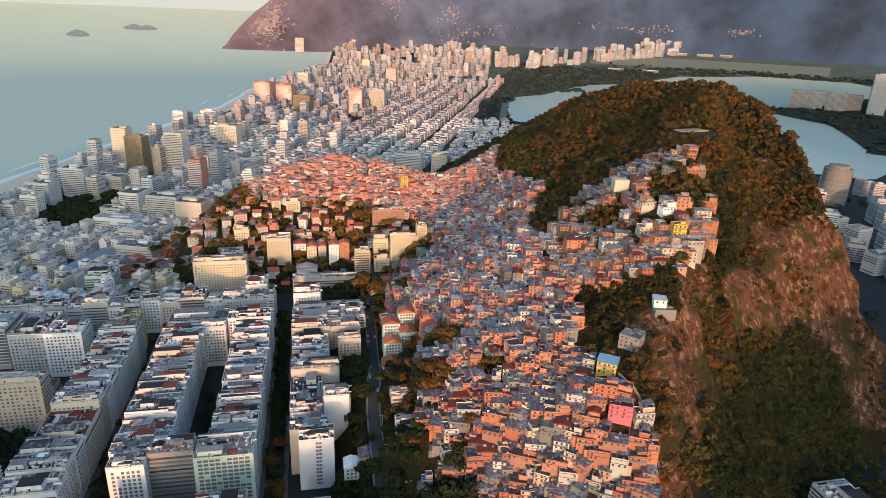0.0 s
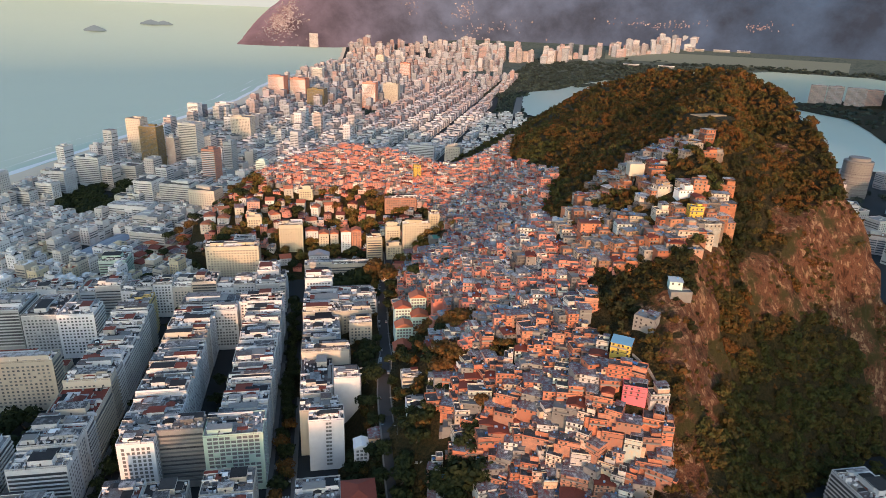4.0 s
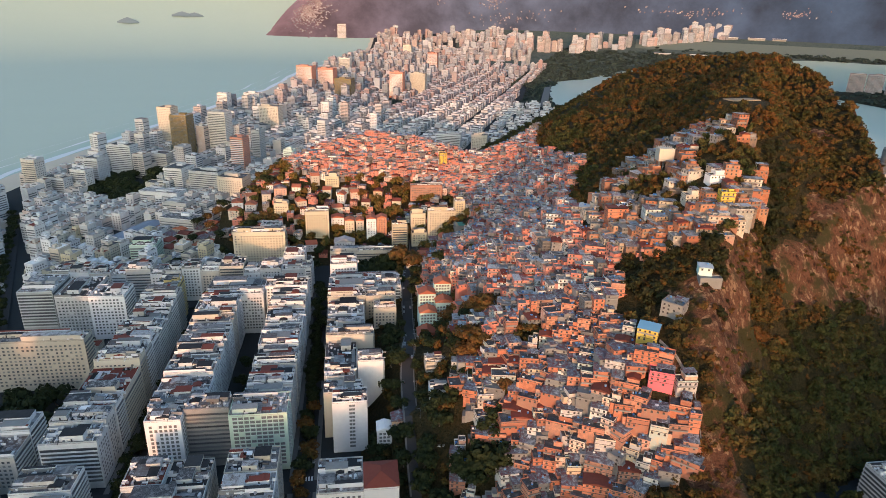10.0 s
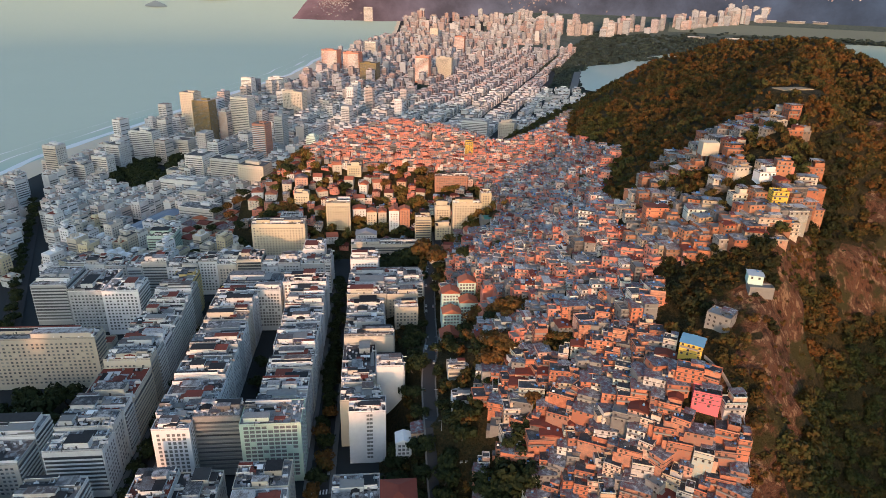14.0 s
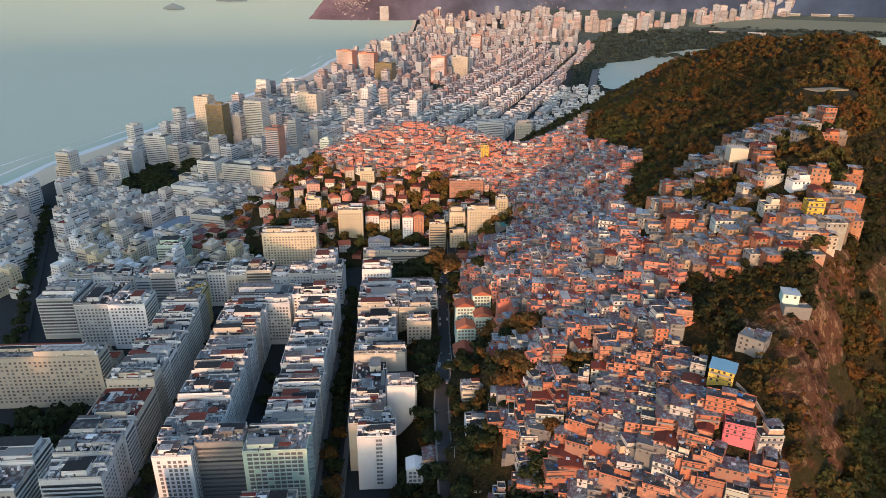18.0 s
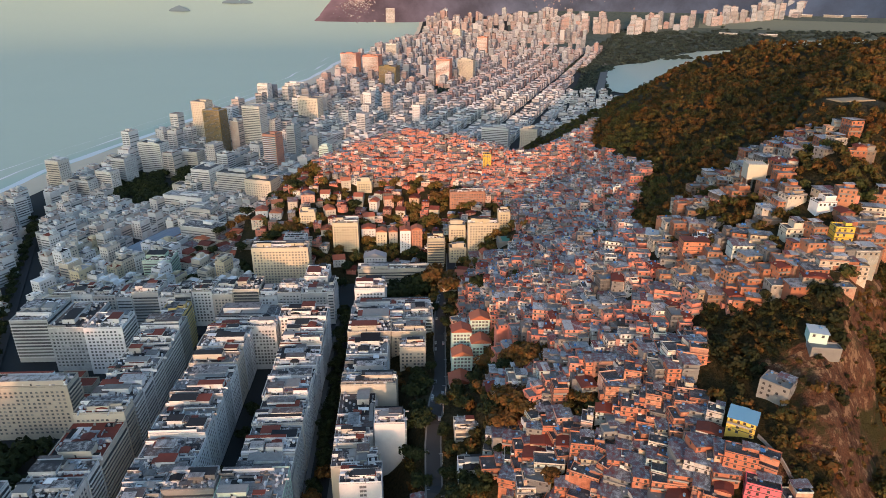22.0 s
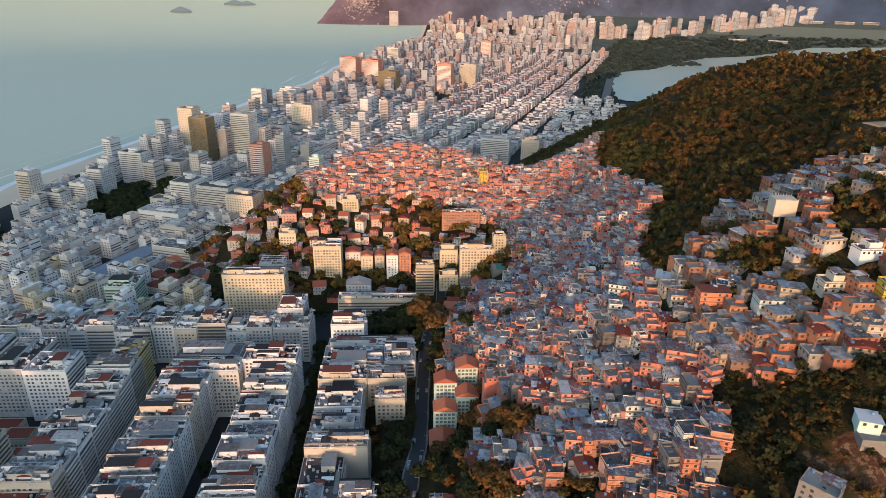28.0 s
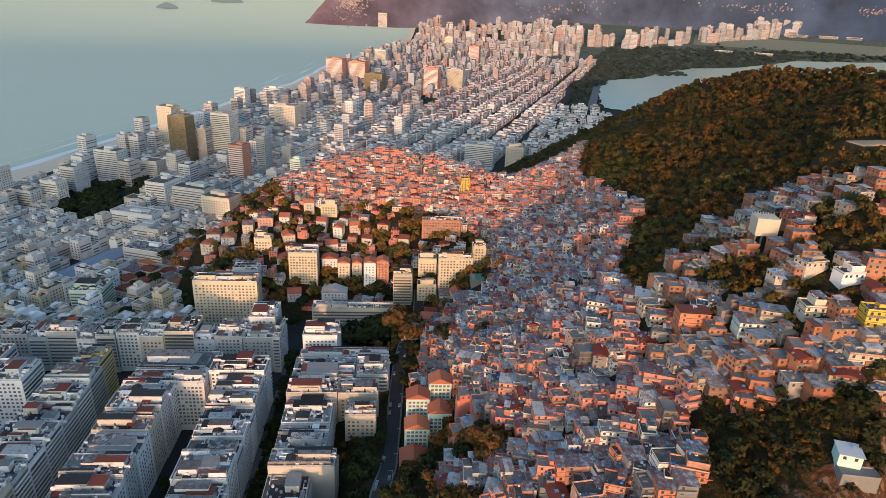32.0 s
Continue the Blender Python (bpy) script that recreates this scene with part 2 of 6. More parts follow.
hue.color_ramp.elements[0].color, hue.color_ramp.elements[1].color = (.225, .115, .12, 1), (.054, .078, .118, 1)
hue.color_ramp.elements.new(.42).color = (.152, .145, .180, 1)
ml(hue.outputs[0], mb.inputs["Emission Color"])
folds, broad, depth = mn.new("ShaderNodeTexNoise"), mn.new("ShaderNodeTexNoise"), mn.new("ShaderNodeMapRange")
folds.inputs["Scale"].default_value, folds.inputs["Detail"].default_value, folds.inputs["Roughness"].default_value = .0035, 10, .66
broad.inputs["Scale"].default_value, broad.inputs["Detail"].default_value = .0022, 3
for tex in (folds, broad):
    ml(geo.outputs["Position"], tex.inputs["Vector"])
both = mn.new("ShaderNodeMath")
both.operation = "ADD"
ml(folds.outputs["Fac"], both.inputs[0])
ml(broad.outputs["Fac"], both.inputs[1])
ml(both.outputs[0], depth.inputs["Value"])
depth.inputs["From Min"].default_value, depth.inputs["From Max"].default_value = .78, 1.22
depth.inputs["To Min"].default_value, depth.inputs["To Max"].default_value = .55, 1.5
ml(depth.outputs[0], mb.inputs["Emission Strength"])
# self-lit sheet colour that stands in for haze over the sea
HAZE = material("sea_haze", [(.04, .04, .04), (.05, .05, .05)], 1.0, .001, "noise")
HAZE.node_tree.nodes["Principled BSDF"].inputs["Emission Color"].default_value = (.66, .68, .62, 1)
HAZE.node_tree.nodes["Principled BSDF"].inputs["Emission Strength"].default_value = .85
# even grey-green glow puts haze over the island rock
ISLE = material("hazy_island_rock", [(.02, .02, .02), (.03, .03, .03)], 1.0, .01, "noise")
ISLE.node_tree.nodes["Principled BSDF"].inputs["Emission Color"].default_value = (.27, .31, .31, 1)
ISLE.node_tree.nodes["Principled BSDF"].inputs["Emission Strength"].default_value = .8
BARK = material("bark", [(.10, .07, .05), (.16, .12, .09)], .95, 1.0, "noise")
SEA = material("sea_water", [(.36, .455, .385), (.41, .505, .425)], .8, .004, "noise")
LAGOON = material("lagoon_water", [(.36, .43, .34), (.42, .49, .39)], .3, .004, "noise", bump=.03, bump_scale=.05)
PAVING = material("stone_paving", [(.10, .095, .09), (.14, .135, .13), (.075, .07, .068)], .9, .3, "noise")
# greens carry a bluish haze tint, like the woods around
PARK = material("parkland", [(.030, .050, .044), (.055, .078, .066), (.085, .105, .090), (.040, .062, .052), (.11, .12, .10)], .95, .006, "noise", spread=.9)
DIRT = material("dry_dirt", [(.24, .18, .11), (.31, .235, .15), (.19, .15, .09)], .95, .15, "noise")
GRASS = material("grass", [(.10, .13, .10), (.16, .18, .14), (.12, .145, .12)], .95, .05, "noise")
CONCRETE = material("concrete", [(.18, .175, .165), (.28, .275, .26), (.13, .125, .12)], .9, .4)
MEMBRANE = material("dark_roof_membrane", [(.025, .025, .028), (.05, .05, .05), (.018, .018, .02)], .85, .4)
WHITE = material("white_paint", [(.62, .63, .63), (.76, .76, .75), (.54, .54, .54)], .8, .3)
BLUE = material("blue_plastic", [(.03, .13, .36), (.05, .20, .48), (.10, .30, .55)], .5, .6)
PINK = material("pink_paint", [(.62, .14, .17), (.70, .20, .22)], .8, .4)
YELLOW = material("yellow_paint", [(.58, .40, .06), (.64, .47, .11)], .8, .4)
PALE_YELLOW = material("pale_yellow_paint", [(.50, .44, .30), (.57, .51, .38), (.44, .40, .29)], .85, .3)
OCHRE = material("ochre_yellow_paint", [(.56, .43, .17), (.62, .49, .22), (.50, .40, .18)], .85, .2)
MINT = material("mint_paint", [(.46, .62, .56), (.55, .70, .63)], .85, .3)
PAINTED = material("painted_wall", [(.55, .48, .38), (.68, .66, .62), (.36, .46, .44), (.56, .42, .27), (.50, .27, .21), (.66, .60, .48), (.40, .38, .37), (.70, .69, .67)], .88, .5)
CLAY_LIGHT = material("terracotta", [(.34, .10, .06), (.45, .16, .09)], .85, .5)
STEEL = material("grey_steel", [(.25, .25, .26), (.35, .35, .36)], .5, 1.0)
CARPAINT = material("car_paint", [(.02, .02, .025), (.5, .5, .5), (.12, .13, .15), (.65, .65, .65), (.30, .05, .04), (.20, .22, .26)], .3, .1, spread=.02)
COURT = material("green_court_paint", [(.05, .16, .12), (.08, .22, .17)], .8, .2, "noise")
RUBBER = material("tyre_rubber", [(.02, .02, .02), (.03, .03, .03)], .9, 1.0)
TOWER_GOLD = material("bronze_glass", [(.07, .055, .03), (.13, .095, .045)], .35, .1)
TOWER_GREEN = material("yellow_green_spandrel", [(.145, .105, .035), (.20, .15, .055)], .5, .1)
RED_PAINT = material("red_brick_cladding", [(.46, .19, .13), (.55, .26, .18)], .85, .2)

FOAM = material("surf_foam", [(.55, .58, .58), (.75, .77, .77)], .8, .03, "noise")


# ---- shape of the land ----
def smooth(a, b, v):
    t = min(1.0, max(0.0, (v - a) / (b - a)))
    return t * t * (3 - 2 * t)


# crests of the hill: x, y, height, fall to the west, fall to the east
SPUR = [(196, 250, 66, .45, 1.9), (212, 311, 118, .45, 1.9), (226, 350, 140, .48, 1.9), (265, 407, 170, .52, 1.7),
        (310, 480, 195, .6, .8), (352, 527, 211, .6, .6), (430, 640, 232, .6, 1.4), (518, 745, 243, .6, 2.0),
        (482, 895, 229, .6, 1.6), (455, 1040, 190, .6, 1.0), (430, 1200, 120, .6, .6)]
SHOULDER = [(518, 745, 243, .4, 2.0), (497, 635, 232, .4, 2.1), (474, 548, 213, .4, 2.2), (450, 486, 193, .4, 2.3), (436, 452, 176, .4, 2.3)]
SADDLE = [(-78, 903, 80, .42, .8), (-10, 945, 98, .42, .8), (40, 962, 103, .42, .8), (129, 935, 92, .42, .8), (165, 933, 78, .42, .8), (200, 930, 80, .43, .75), (237, 930, 92, .45, .7), (318, 985, 112, .5, .6)]


def crest(x, y, line, west, r=10.0):
    """Height below a crest line: the fall differs on its two sides; west is the sign of the western side."""
    best = np.full(x.shape, 1e9)
    out = np.zeros(x.shape)
    for (ax, ay, az, aw, ae), (bx, by, bz, bw, be) in zip(line, line[1:]):
        dx, dy = bx - ax, by - ay
        t = np.clip(((x - ax) * dx + (y - ay) * dy) / (dx * dx + dy * dy), 0, 1)
        ox, oy = x - ax - t * dx, y - ay - t * dy
        d = np.hypot(ox, oy)
        side = np.tanh((dx * oy - dy * ox) / math.hypot(dx, dy) * west / 12)
        fall = (aw + t * (bw - aw)) * (1 + side) / 2 + (ae + t * (be - ae)) * (1 - side) / 2
        z = az + t * (bz - az) - fall * (np.sqrt(d * d + r * r) - r)
        near = d < best
        out, best = np.where(near, z, out), np.where(near, d, best)
    return out


def heights(x, y):
    x, y = np.asarray(x, float), np.asarray(y, float)
    spur = crest(x, y, SPUR, 1)
    dome = np.maximum(crest(x, y, SHOULDER, -1) - .6 * np.clip(300 - x, 0, None), crest(x, y, SPUR[4:], 1))
    s = 0.25 * x - 0.97 * y
    dome = np.minimum(dome, 108 - 1.45 * (s + 286) + 6 * np.sin(x * .045))
    low = crest(x, y, SADDLE, -1) + 5 + 14 * np.exp(-((x - 82) / 55) ** 2 - ((y - 742) / 42) ** 2)
    hollow = 33 * np.exp(-((x - 66) / 31) ** 2 - ((y - 510) / 65) ** 2) + 9 * np.exp(-((x - 50) / 22) ** 2 - ((y - 385) / 35) ** 2)
    swell = 17 * np.exp(-((x - 165) / 35) ** 2 - ((y - 297) / 25) ** 2)
    east = 149 - 2.4 * (x - 434 - .5 * np.clip(y - 420, 0, None)) + 7 * np.sin(y * .05)     # steep eastern wall
    east = np.minimum(east, 100 - 6 * (x - 446 - .5 * np.clip(y - 400, 0, None)))
    spur, dome = np.minimum(spur - hollow + swell, east), np.minimum(dome - hollow, east)
    top = np.maximum(np.maximum(spur, dome), low)
    k = 6.0
    z = top + k * np.log(sum(np.exp(np.clip((v - top) / k, -40, 0)) for v in (spur, dome, low))) - k * .3
    z = z * (1 - (1 - np.clip((x - 4) / 30, 0, 1)) * (1 - np.clip((y - 440) / 90, 0, 1)))
    return 4 + np.where(z > 8, z - 4, np.where(z > 0, z * z / 16, 0))


GRID = heights(*np.meshgrid(np.arange(-200, 1001, 4.0), np.arange(190, 1401, 4.0)))


def height(x, y):
    i, j = (x + 200) / 4, (y - 190) / 4
    if not (0 <= i < 300 and 0 <= j < 302):
        return 4.0
    a, b = int(i), int(j)
    u, v = i - a, j - b
    return float((GRID[b, a] * (1 - u) + GRID[b, a + 1] * u) * (1 - v) + (GRID[b + 1, a] * (1 - u) + GRID[b + 1, a + 1] * u) * v)


FAR_0, FAR_1 = 3300.0, 4900.0


def lift(r):
    """Height of the far sheet at radius r: the distance beyond is drawn together into the last stretch."""
    s = max(0.0, (r - FAR_0) / (FAR_1 - FAR_0))
    if s <= 0:
        return 0.0
    d = r + 3000 * s * s / (1.0002 - min(s, 1.0))
    return 300.0 * (1 - r / d)


def far_z(x, y):
    return lift(math.hypot(x, y))


class Shape:
    """Collects the boxes and faces of one mesh; place() sets where the next ones go."""

    def __init__(self):
        self.v, self.f, self.m = [], [], []
        self.place()

    def place(self, x=0.0, y=0.0, z=0.0, turn=0.0):
        self.o, self.c, self.s = (x, y, z), math.cos(radians(turn)), math.sin(radians(turn))
        return self

    def points(self, pts):
        b = len(self.v)
        ox, oy, oz = self.o
        self.v += [(ox + x * self.c - y * self.s, oy + x * self.s + y * self.c, oz + z) for x, y, z in pts]
        return b

    def face(self, pts, mat=0):
        b = self.points(pts)
        self.f.append(tuple(range(b, b + len(pts))))
        self.m.append(mat)

    def box(self, x0, x1, y0, y1, z0, z1, mat=0, top=None, under=False):
        b = self.points([(x0, y0, z0), (x1, y0, z0), (x1, y1, z0), (x0, y1, z0), (x0, y0, z1), (x1, y0, z1), (x1, y1, z1), (x0, y1, z1)])
        self.f += [(b, b + 1, b + 5, b + 4), (b + 1, b + 2, b + 6, b + 5), (b + 2, b + 3, b + 7, b + 6), (b + 3, b, b + 4, b + 7), (b + 4, b + 5, b + 6, b + 7)]
        self.m += [mat] * 4 + [mat if top is None else top]
        if under:
            self.f.append((b + 3, b + 2, b + 1, b))
            self.m.append(mat)

    def ring(self, x0, x1, y0, y1, z0, z1, t, mat=0):
        """A low wall of thickness t round a rectangle, in one piece."""
        b = self.points([(x + (t if i else 0) * (1 if x == x0 else -1), y + (t if i else 0) * (1 if y == y0 else -1), z) for z in (z0, z1) for i in (0, 1)
                         for x, y in ((x0, y0), (x1, y0), (x1, y1), (x0, y1))])
        for k in range(4):
            j = (k + 1) % 4
            self.f += [(b + k, b + j, b + 8 + j, b + 8 + k), (b + 4 + j, b + 4 + k, b + 12 + k, b + 12 + j), (b + 8 + k, b + 8 + j, b + 12 + j, b + 12 + k)]
            self.m += [mat] * 3

    def gable(self, x0, x1, y0, y1, z, rise, mat=0, end=None, over=.5):
        """A pitched roof whose ridge runs along y."""
        xm, t = (x0 + x1) / 2, .18
        b = self.points([(x0 - over, y0 - over, z), (xm, y0 - over, z + rise), (x1 + over, y0 - over, z), (x0 - over, y1 + over, z), (xm, y1 + over, z + rise), (x1 + over, y1 + over, z),
                         (x0 - over, y0 - over, z - t), (x1 + over, y0 - over, z - t), (x0 - over, y1 + over, z - t), (x1 + over, y1 + over, z - t)])
        self.f += [(b, b + 1, b + 4, b + 3), (b + 1, b + 2, b + 5, b + 4), (b + 6, b, b + 3, b + 8), (b + 2, b + 7, b + 9, b + 5)]
        self.m += [mat] * 4
        e = mat if end is None else end
        self.f += [(b + 6, b + 7, b + 2, b + 1, b), (b + 3, b + 4, b + 5, b + 9, b + 8)]
        self.m += [e, e]

    def drum(self, x, y, z0, z1, r, n=10, mat=0, taper=1.0):
        b = self.points([(x + r * math.cos(2 * math.pi * k / n), y + r * math.sin(2 * math.pi * k / n), z0) for k in range(n)]
                        + [(x + taper * r * math.cos(2 * math.pi * k / n), y + taper * r * math.sin(2 * math.pi * k / n), z1) for k in range(n)])
        self.f += [(b + k, b + (k + 1) % n, b + n + (k + 1) % n, b + n + k) for k in range(n)] + [tuple(range(b + n, b + 2 * n))]
        self.m += [mat] * (n + 1)

    def make(self, name, mats, parent=None, label="", soft=False):
        me = bpy.data.meshes.new(name)
        me.from_pydata(self.v, [], self.f)
        mats = mats if isinstance(mats, (list, tuple)) else [mats]
        for m in mats:
            me.materials.append(m)
        if len(mats) > 1:
            me.polygons.foreach_set("material_index", self.m)
        if soft:
            me.polygons.foreach_set("use_smooth", [True] * len(me.polygons))
        ob = new(name, me)
        if parent is not None:
            ob.parent = parent
        if label:
            ob["label"] = label
        return ob


def share(name, ob, parent, x=0.0, y=0.0, z=0.0, turn=0.0):
    """Another object on the mesh of ob, under parent."""
    o = new(name, ob)
    o.parent = parent
    o.location, o.rotation_euler = (x, y, z), (0, 0, radians(turn))
    return o


def thing(name, x, y, z, turn, label, category, group=""):
    e = new(name)
    e.location, e.rotation_euler = (x, y, z), (0, 0, radians(turn))
    return tagged(e, label, category, group)


def grid_sheet(name, rows, mat, label, category):
    """A sheet through rows of points, all of one length."""
    s = Shape()
    n = len(rows[0])
    s.v = [p for row in rows for p in row]
    s.f = [(i * n + k, i * n + k + 1, (i + 1) * n + k + 1, (i + 1) * n + k) for i in range(len(rows) - 1) for k in range(n - 1)]
    s.m = [0] * len(s.f)
    return tagged(s.make(name, mat, soft=True), label, category, kind="structure")


def coast(y):
    """x of the waterline: the beach runs away from the camera and bends round to the headland."""
    if y < 1170:
        return -572 - (1170 - y) * 0.12
    if y < 2300:
        return -572 + (y - 1170) * 0.255
    return -284 + (y - 2300) * 0.11 + smooth(2900, 3900, y) * 200


# sea: rings out to the horizon
SEG = 96
radii = [1, 400, 800, 1200, 1700, 2300, 2900, 3300] + [3300 + 1600 * i / 14 for i in range(1, 15)]
grid_sheet("water", [[(r * math.cos(2 * math.pi * k / SEG), r * math.sin(2 * math.pi * k / SEG), lift(r) - .3) for k in range(SEG + 1)] for r in radii],
           SEA, "calm pale green sea in early light", "sea")
# land
rows = []
for y in [-900, -300, 100, 300] + list(range(500, 3300, 125)) + list(range(3300, 4376, 50)):
    x0 = coast(y)
    rows.append([(x, y, far_z(x, y) + (-.8 if k == 0 else 2.2 if k > 2 else 1.0 + .5 * k)) for k, x in
                 enumerate([x0, x0 + 25, x0 + 45] + [x0 + 45 + u / 60 * (3600 - x0) for u in range(1, 61)])])
grid_sheet("ground", rows, LAND, "flat dark city ground between beach and lagoon", "ground")
rows = []
for y in range(900, 4330, 60):
    x0, wide = coast(y), 1 + 1.2 * smooth(3300, 3900, y)
    rows.append([(x0 + dx * wide, y, far_z(x0 + dx * wide, y) + dz) for dx, dz in ((-6, -.5), (4, .8), (26, 1.9), (58, 2.9))])
grid_sheet("beach", rows, SAND, "long curved beach of pale sand", "beach")
for off, wide in ((-13, 14), (-54, 11), (-92, 5)):
    rows = []
    for y in range(900, 3860, 20):
        w = wide * (.45 + .9 * abs(noise.noise((y * .006, off, 3)))) * (1 if off > -20 else max(0.05, noise.noise((y * .004, off, 9)) * 2))
        x0 = coast(y) + off + 9 * noise.noise((y * .008, off, 1))
        rows.append([(x0 - w, y, far_z(x0, y) - .12), (x0, y, far_z(x0, y) + .08), (x0 + w, y, far_z(x0, y) - .12)])
    grid_sheet("surf", rows, FOAM, "line of white breaking surf", "surf")
# lagoon
shore = [(640, 1985), (655, 2080), (700, 2230), (763, 2437), (860, 2640), (1040, 2760), (1180, 2960), (1420, 3180), (1622, 3205), (2023, 3334), (2454, 3194), (2760, 2929),
         (2900, 2600), (2700, 2350), (2150, 1830), (1650, 1420), (1250, 1180), (1020, 1300), (820, 1700), (700, 1940)]
s = Shape()
cx, cy = 1500, 2250
pts = []
for (ax, ay), (bx, by) in zip(shore, shore[1:] + shore[:1]):
    pts += [(ax + (bx - ax) * t / 8 + 10 * noise.noise((ax, t * .5, 0)), ay + (by - ay) * t / 8 + 10 * noise.noise((ay, t * .5, 4))) for t in range(8)]
ring = [[(cx + (x - cx) * q, cy + (y - cy) * q) for x, y in pts + pts[:1]] for q in [0.002] + [k / 20 for k in range(1, 21)]]
grid_sheet("lagoon", [[(x, y, far_z(x, y) + 5.5) for x, y in row] for row in ring], LAGOON, "still pale lagoon behind the hill", "lagoon")

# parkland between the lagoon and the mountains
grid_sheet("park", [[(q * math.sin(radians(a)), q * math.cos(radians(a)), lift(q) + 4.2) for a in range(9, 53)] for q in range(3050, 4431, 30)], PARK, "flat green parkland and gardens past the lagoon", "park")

# wooded bank that reaches into the lagoon, and the low hill behind it
BANK = [(1800, 2330), (1785, 2150), (1800, 1940), (1660, 1700), (1500, 1450), (1700, 1300), (2600, 1500), (3000, 2300), (2600, 2480), (2200, 2430), (1950, 2400)]
grid_sheet("bank", [[(2200 + (x - 2200) * q, 1950 + (y - 1950) * q, 6.4 + 2.4 * (1 - q)) for x, y in BANK + BANK[:1]] for q in (.002, .3, .6, .85, 1)], FOREST, "dark wooded bank in the lagoon", "bank")
rows = []
for i in range(9):
    t = i / 8
    rows.append([(2560 + 420 * (1 - t) * math.cos(k * math.pi / 12), 2330 + 240 * (1 - t) * math.sin(k * math.pi / 12), 4 + 62 * math.sin(t * math.pi / 2) + 5 * noise.noise((k * .8, i * .7, 2))) for k in range(25)])
grid_sheet("backdrop_hill", rows, FOREST, "low dark wooded hill beyond the lagoon", "hill")

# hill: steep faces are bare rock
NX, NY, X0, Y0, STEP = 224, 270, -170, 205, 4
gx, gy = np.meshgrid(X0 + STEP * np.arange(NX), Y0 + STEP * np.arange(NY))
gz = heights(gx, gy)
rough = np.array([[noise.fractal((float(x) * .022, float(y) * .022, float(z) * .02), 1, 2, 5) for x, y, z in zip(ax, ay, az)] for ax, ay, az in zip(gx, gy, gz)])
steep = np.hypot(*np.gradient(gz, STEP))
dy, dx = np.gradient(gz, STEP)
flute = np.array([[noise.fractal((float(x) * .05, float(y) * .05, float(z) * .012), 1, 2, 4) for x, y, z in zip(ax, ay, az)] for ax, ay, az in zip(gx, gy, gz)])
push = np.where(gz > 14, rough * np.clip((gz - 14) * .2, 0, 4) * np.where((gx < 190) & (gy < 640), .25, 1), 0) + np.clip(steep - .7, 0, 1.2) * flute * 5 * (gz > 20) * np.clip((gx - 183) / 15, 0, 1)
size = np.sqrt(1 + dx * dx + dy * dy)
vx, vy, vz = gx - push * dx / size, gy - push * dy / size, gz + push / size
level = np.clip((36 - np.hypot(gx - 362, (gy - 558) * 1.2)) / 14, 0, 1)      # levelled ground of the playing field
vz = vz * (1 - level) + 219.5 * level
verts = np.stack([vx, vy, np.where(gz < 4.1, 1.5, vz)], -1).reshape(-1, 3)


def bare(x, y, z, slope, n):
    """Bare rock: the wall of the dome, the upper face between the gully and the dome, and the scar of the spur."""
    if x > 300 and y < 620:
        low, high = 106 - .25 * (x - 300) - 90 * smooth(402, 416, x), 130 + (x - 312) * .42
        return low + 10 * n < z < high + 18 * n and n > -.55 or (x > 430 and slope > 1.1)
    if 194 < x < 268 and 276 < y < 350 and slope > .42 and z > 76 + 14 * n:
        return n > -.6 + .8 * smooth(27, 39, abs(x - 230))
    if 176 < x < 206 and y < 300 and z > 45:
        return n > -.2
    if 245 < x < 288 and 345 < y < 402 and slope > .8:
        return n > -.02
    if y < 420:
        return False
    return slope > 1.5 and n > .05


s = Shape()
s.v = [tuple(p) for p in verts.tolist()]
for j in range(NY - 1):
    for i in range(NX - 1):
        s.f.append((j * NX + i, j * NX + i + 1, (j + 1) * NX + i + 1, (j + 1) * NX + i))
        s.m.append(0)
hill = s.make("hill", ROCK, soft=True)
mask = hill.data.attributes.new("rock", "FLOAT", "POINT")
mask.data.foreach_set("value", [1.0 if gz[j, i] > 22 and bare(gx[j, i], gy[j, i], gz[j, i], steep[j, i], rough[j, i] + .5 * flute[j, i]) else 0.0 for j in range(NY) for i in range(NX)])
HILL = tagged(hill, "steep granite hill with bare rock faces and forest", "hill", kind="structure")

# unseen wooded ridge behind the flight's start, added in the east to shade the town
def ridge_top(x, y):
    u = x + 99
    west = smooth(-211, -301, u)
    top = 167 + 155 * west - 12 * smooth(-20, 35, u) + 20 * smooth(40, 60, u) * smooth(125, 105, u) + 48 * smooth(140, 190, u) + 18 * smooth(190, 240, u) + 14 * smooth(240, 340, u) + 300 * smooth(1050, 1250, u)
    # dips cut into the profile let sun through to single fronts
    top -= 180 * math.exp(-((u + 335) / 38) ** 2) + 60 * math.exp(-((u + 197) / 14) ** 2) + 240 * smooth(-780, -860, u)
    top += 45 * west * max(-1, min(1, 3.2 * noise.noise((u * .017, 7, 0))))
    return top + 34 * noise.fractal((u * .011, 2, 0), 1, 2, 4) + 10 * noise.noise((u * .02, y * .02, 0))


rows = []
for i in range(26):
    y = -900 + i * 22
    rows.append([(x, y, 1 + math.sin(math.pi * i / 25) * ridge_top(x, y)) for x in range(-1500, 2501, 25)])
grid_sheet("ridge_behind", rows, FOREST, "unseen wooded ridge added to shade the town", "hill")


# ---- buildings ----
TAKEN = []          # footprints: x, y, half width, half depth, turn


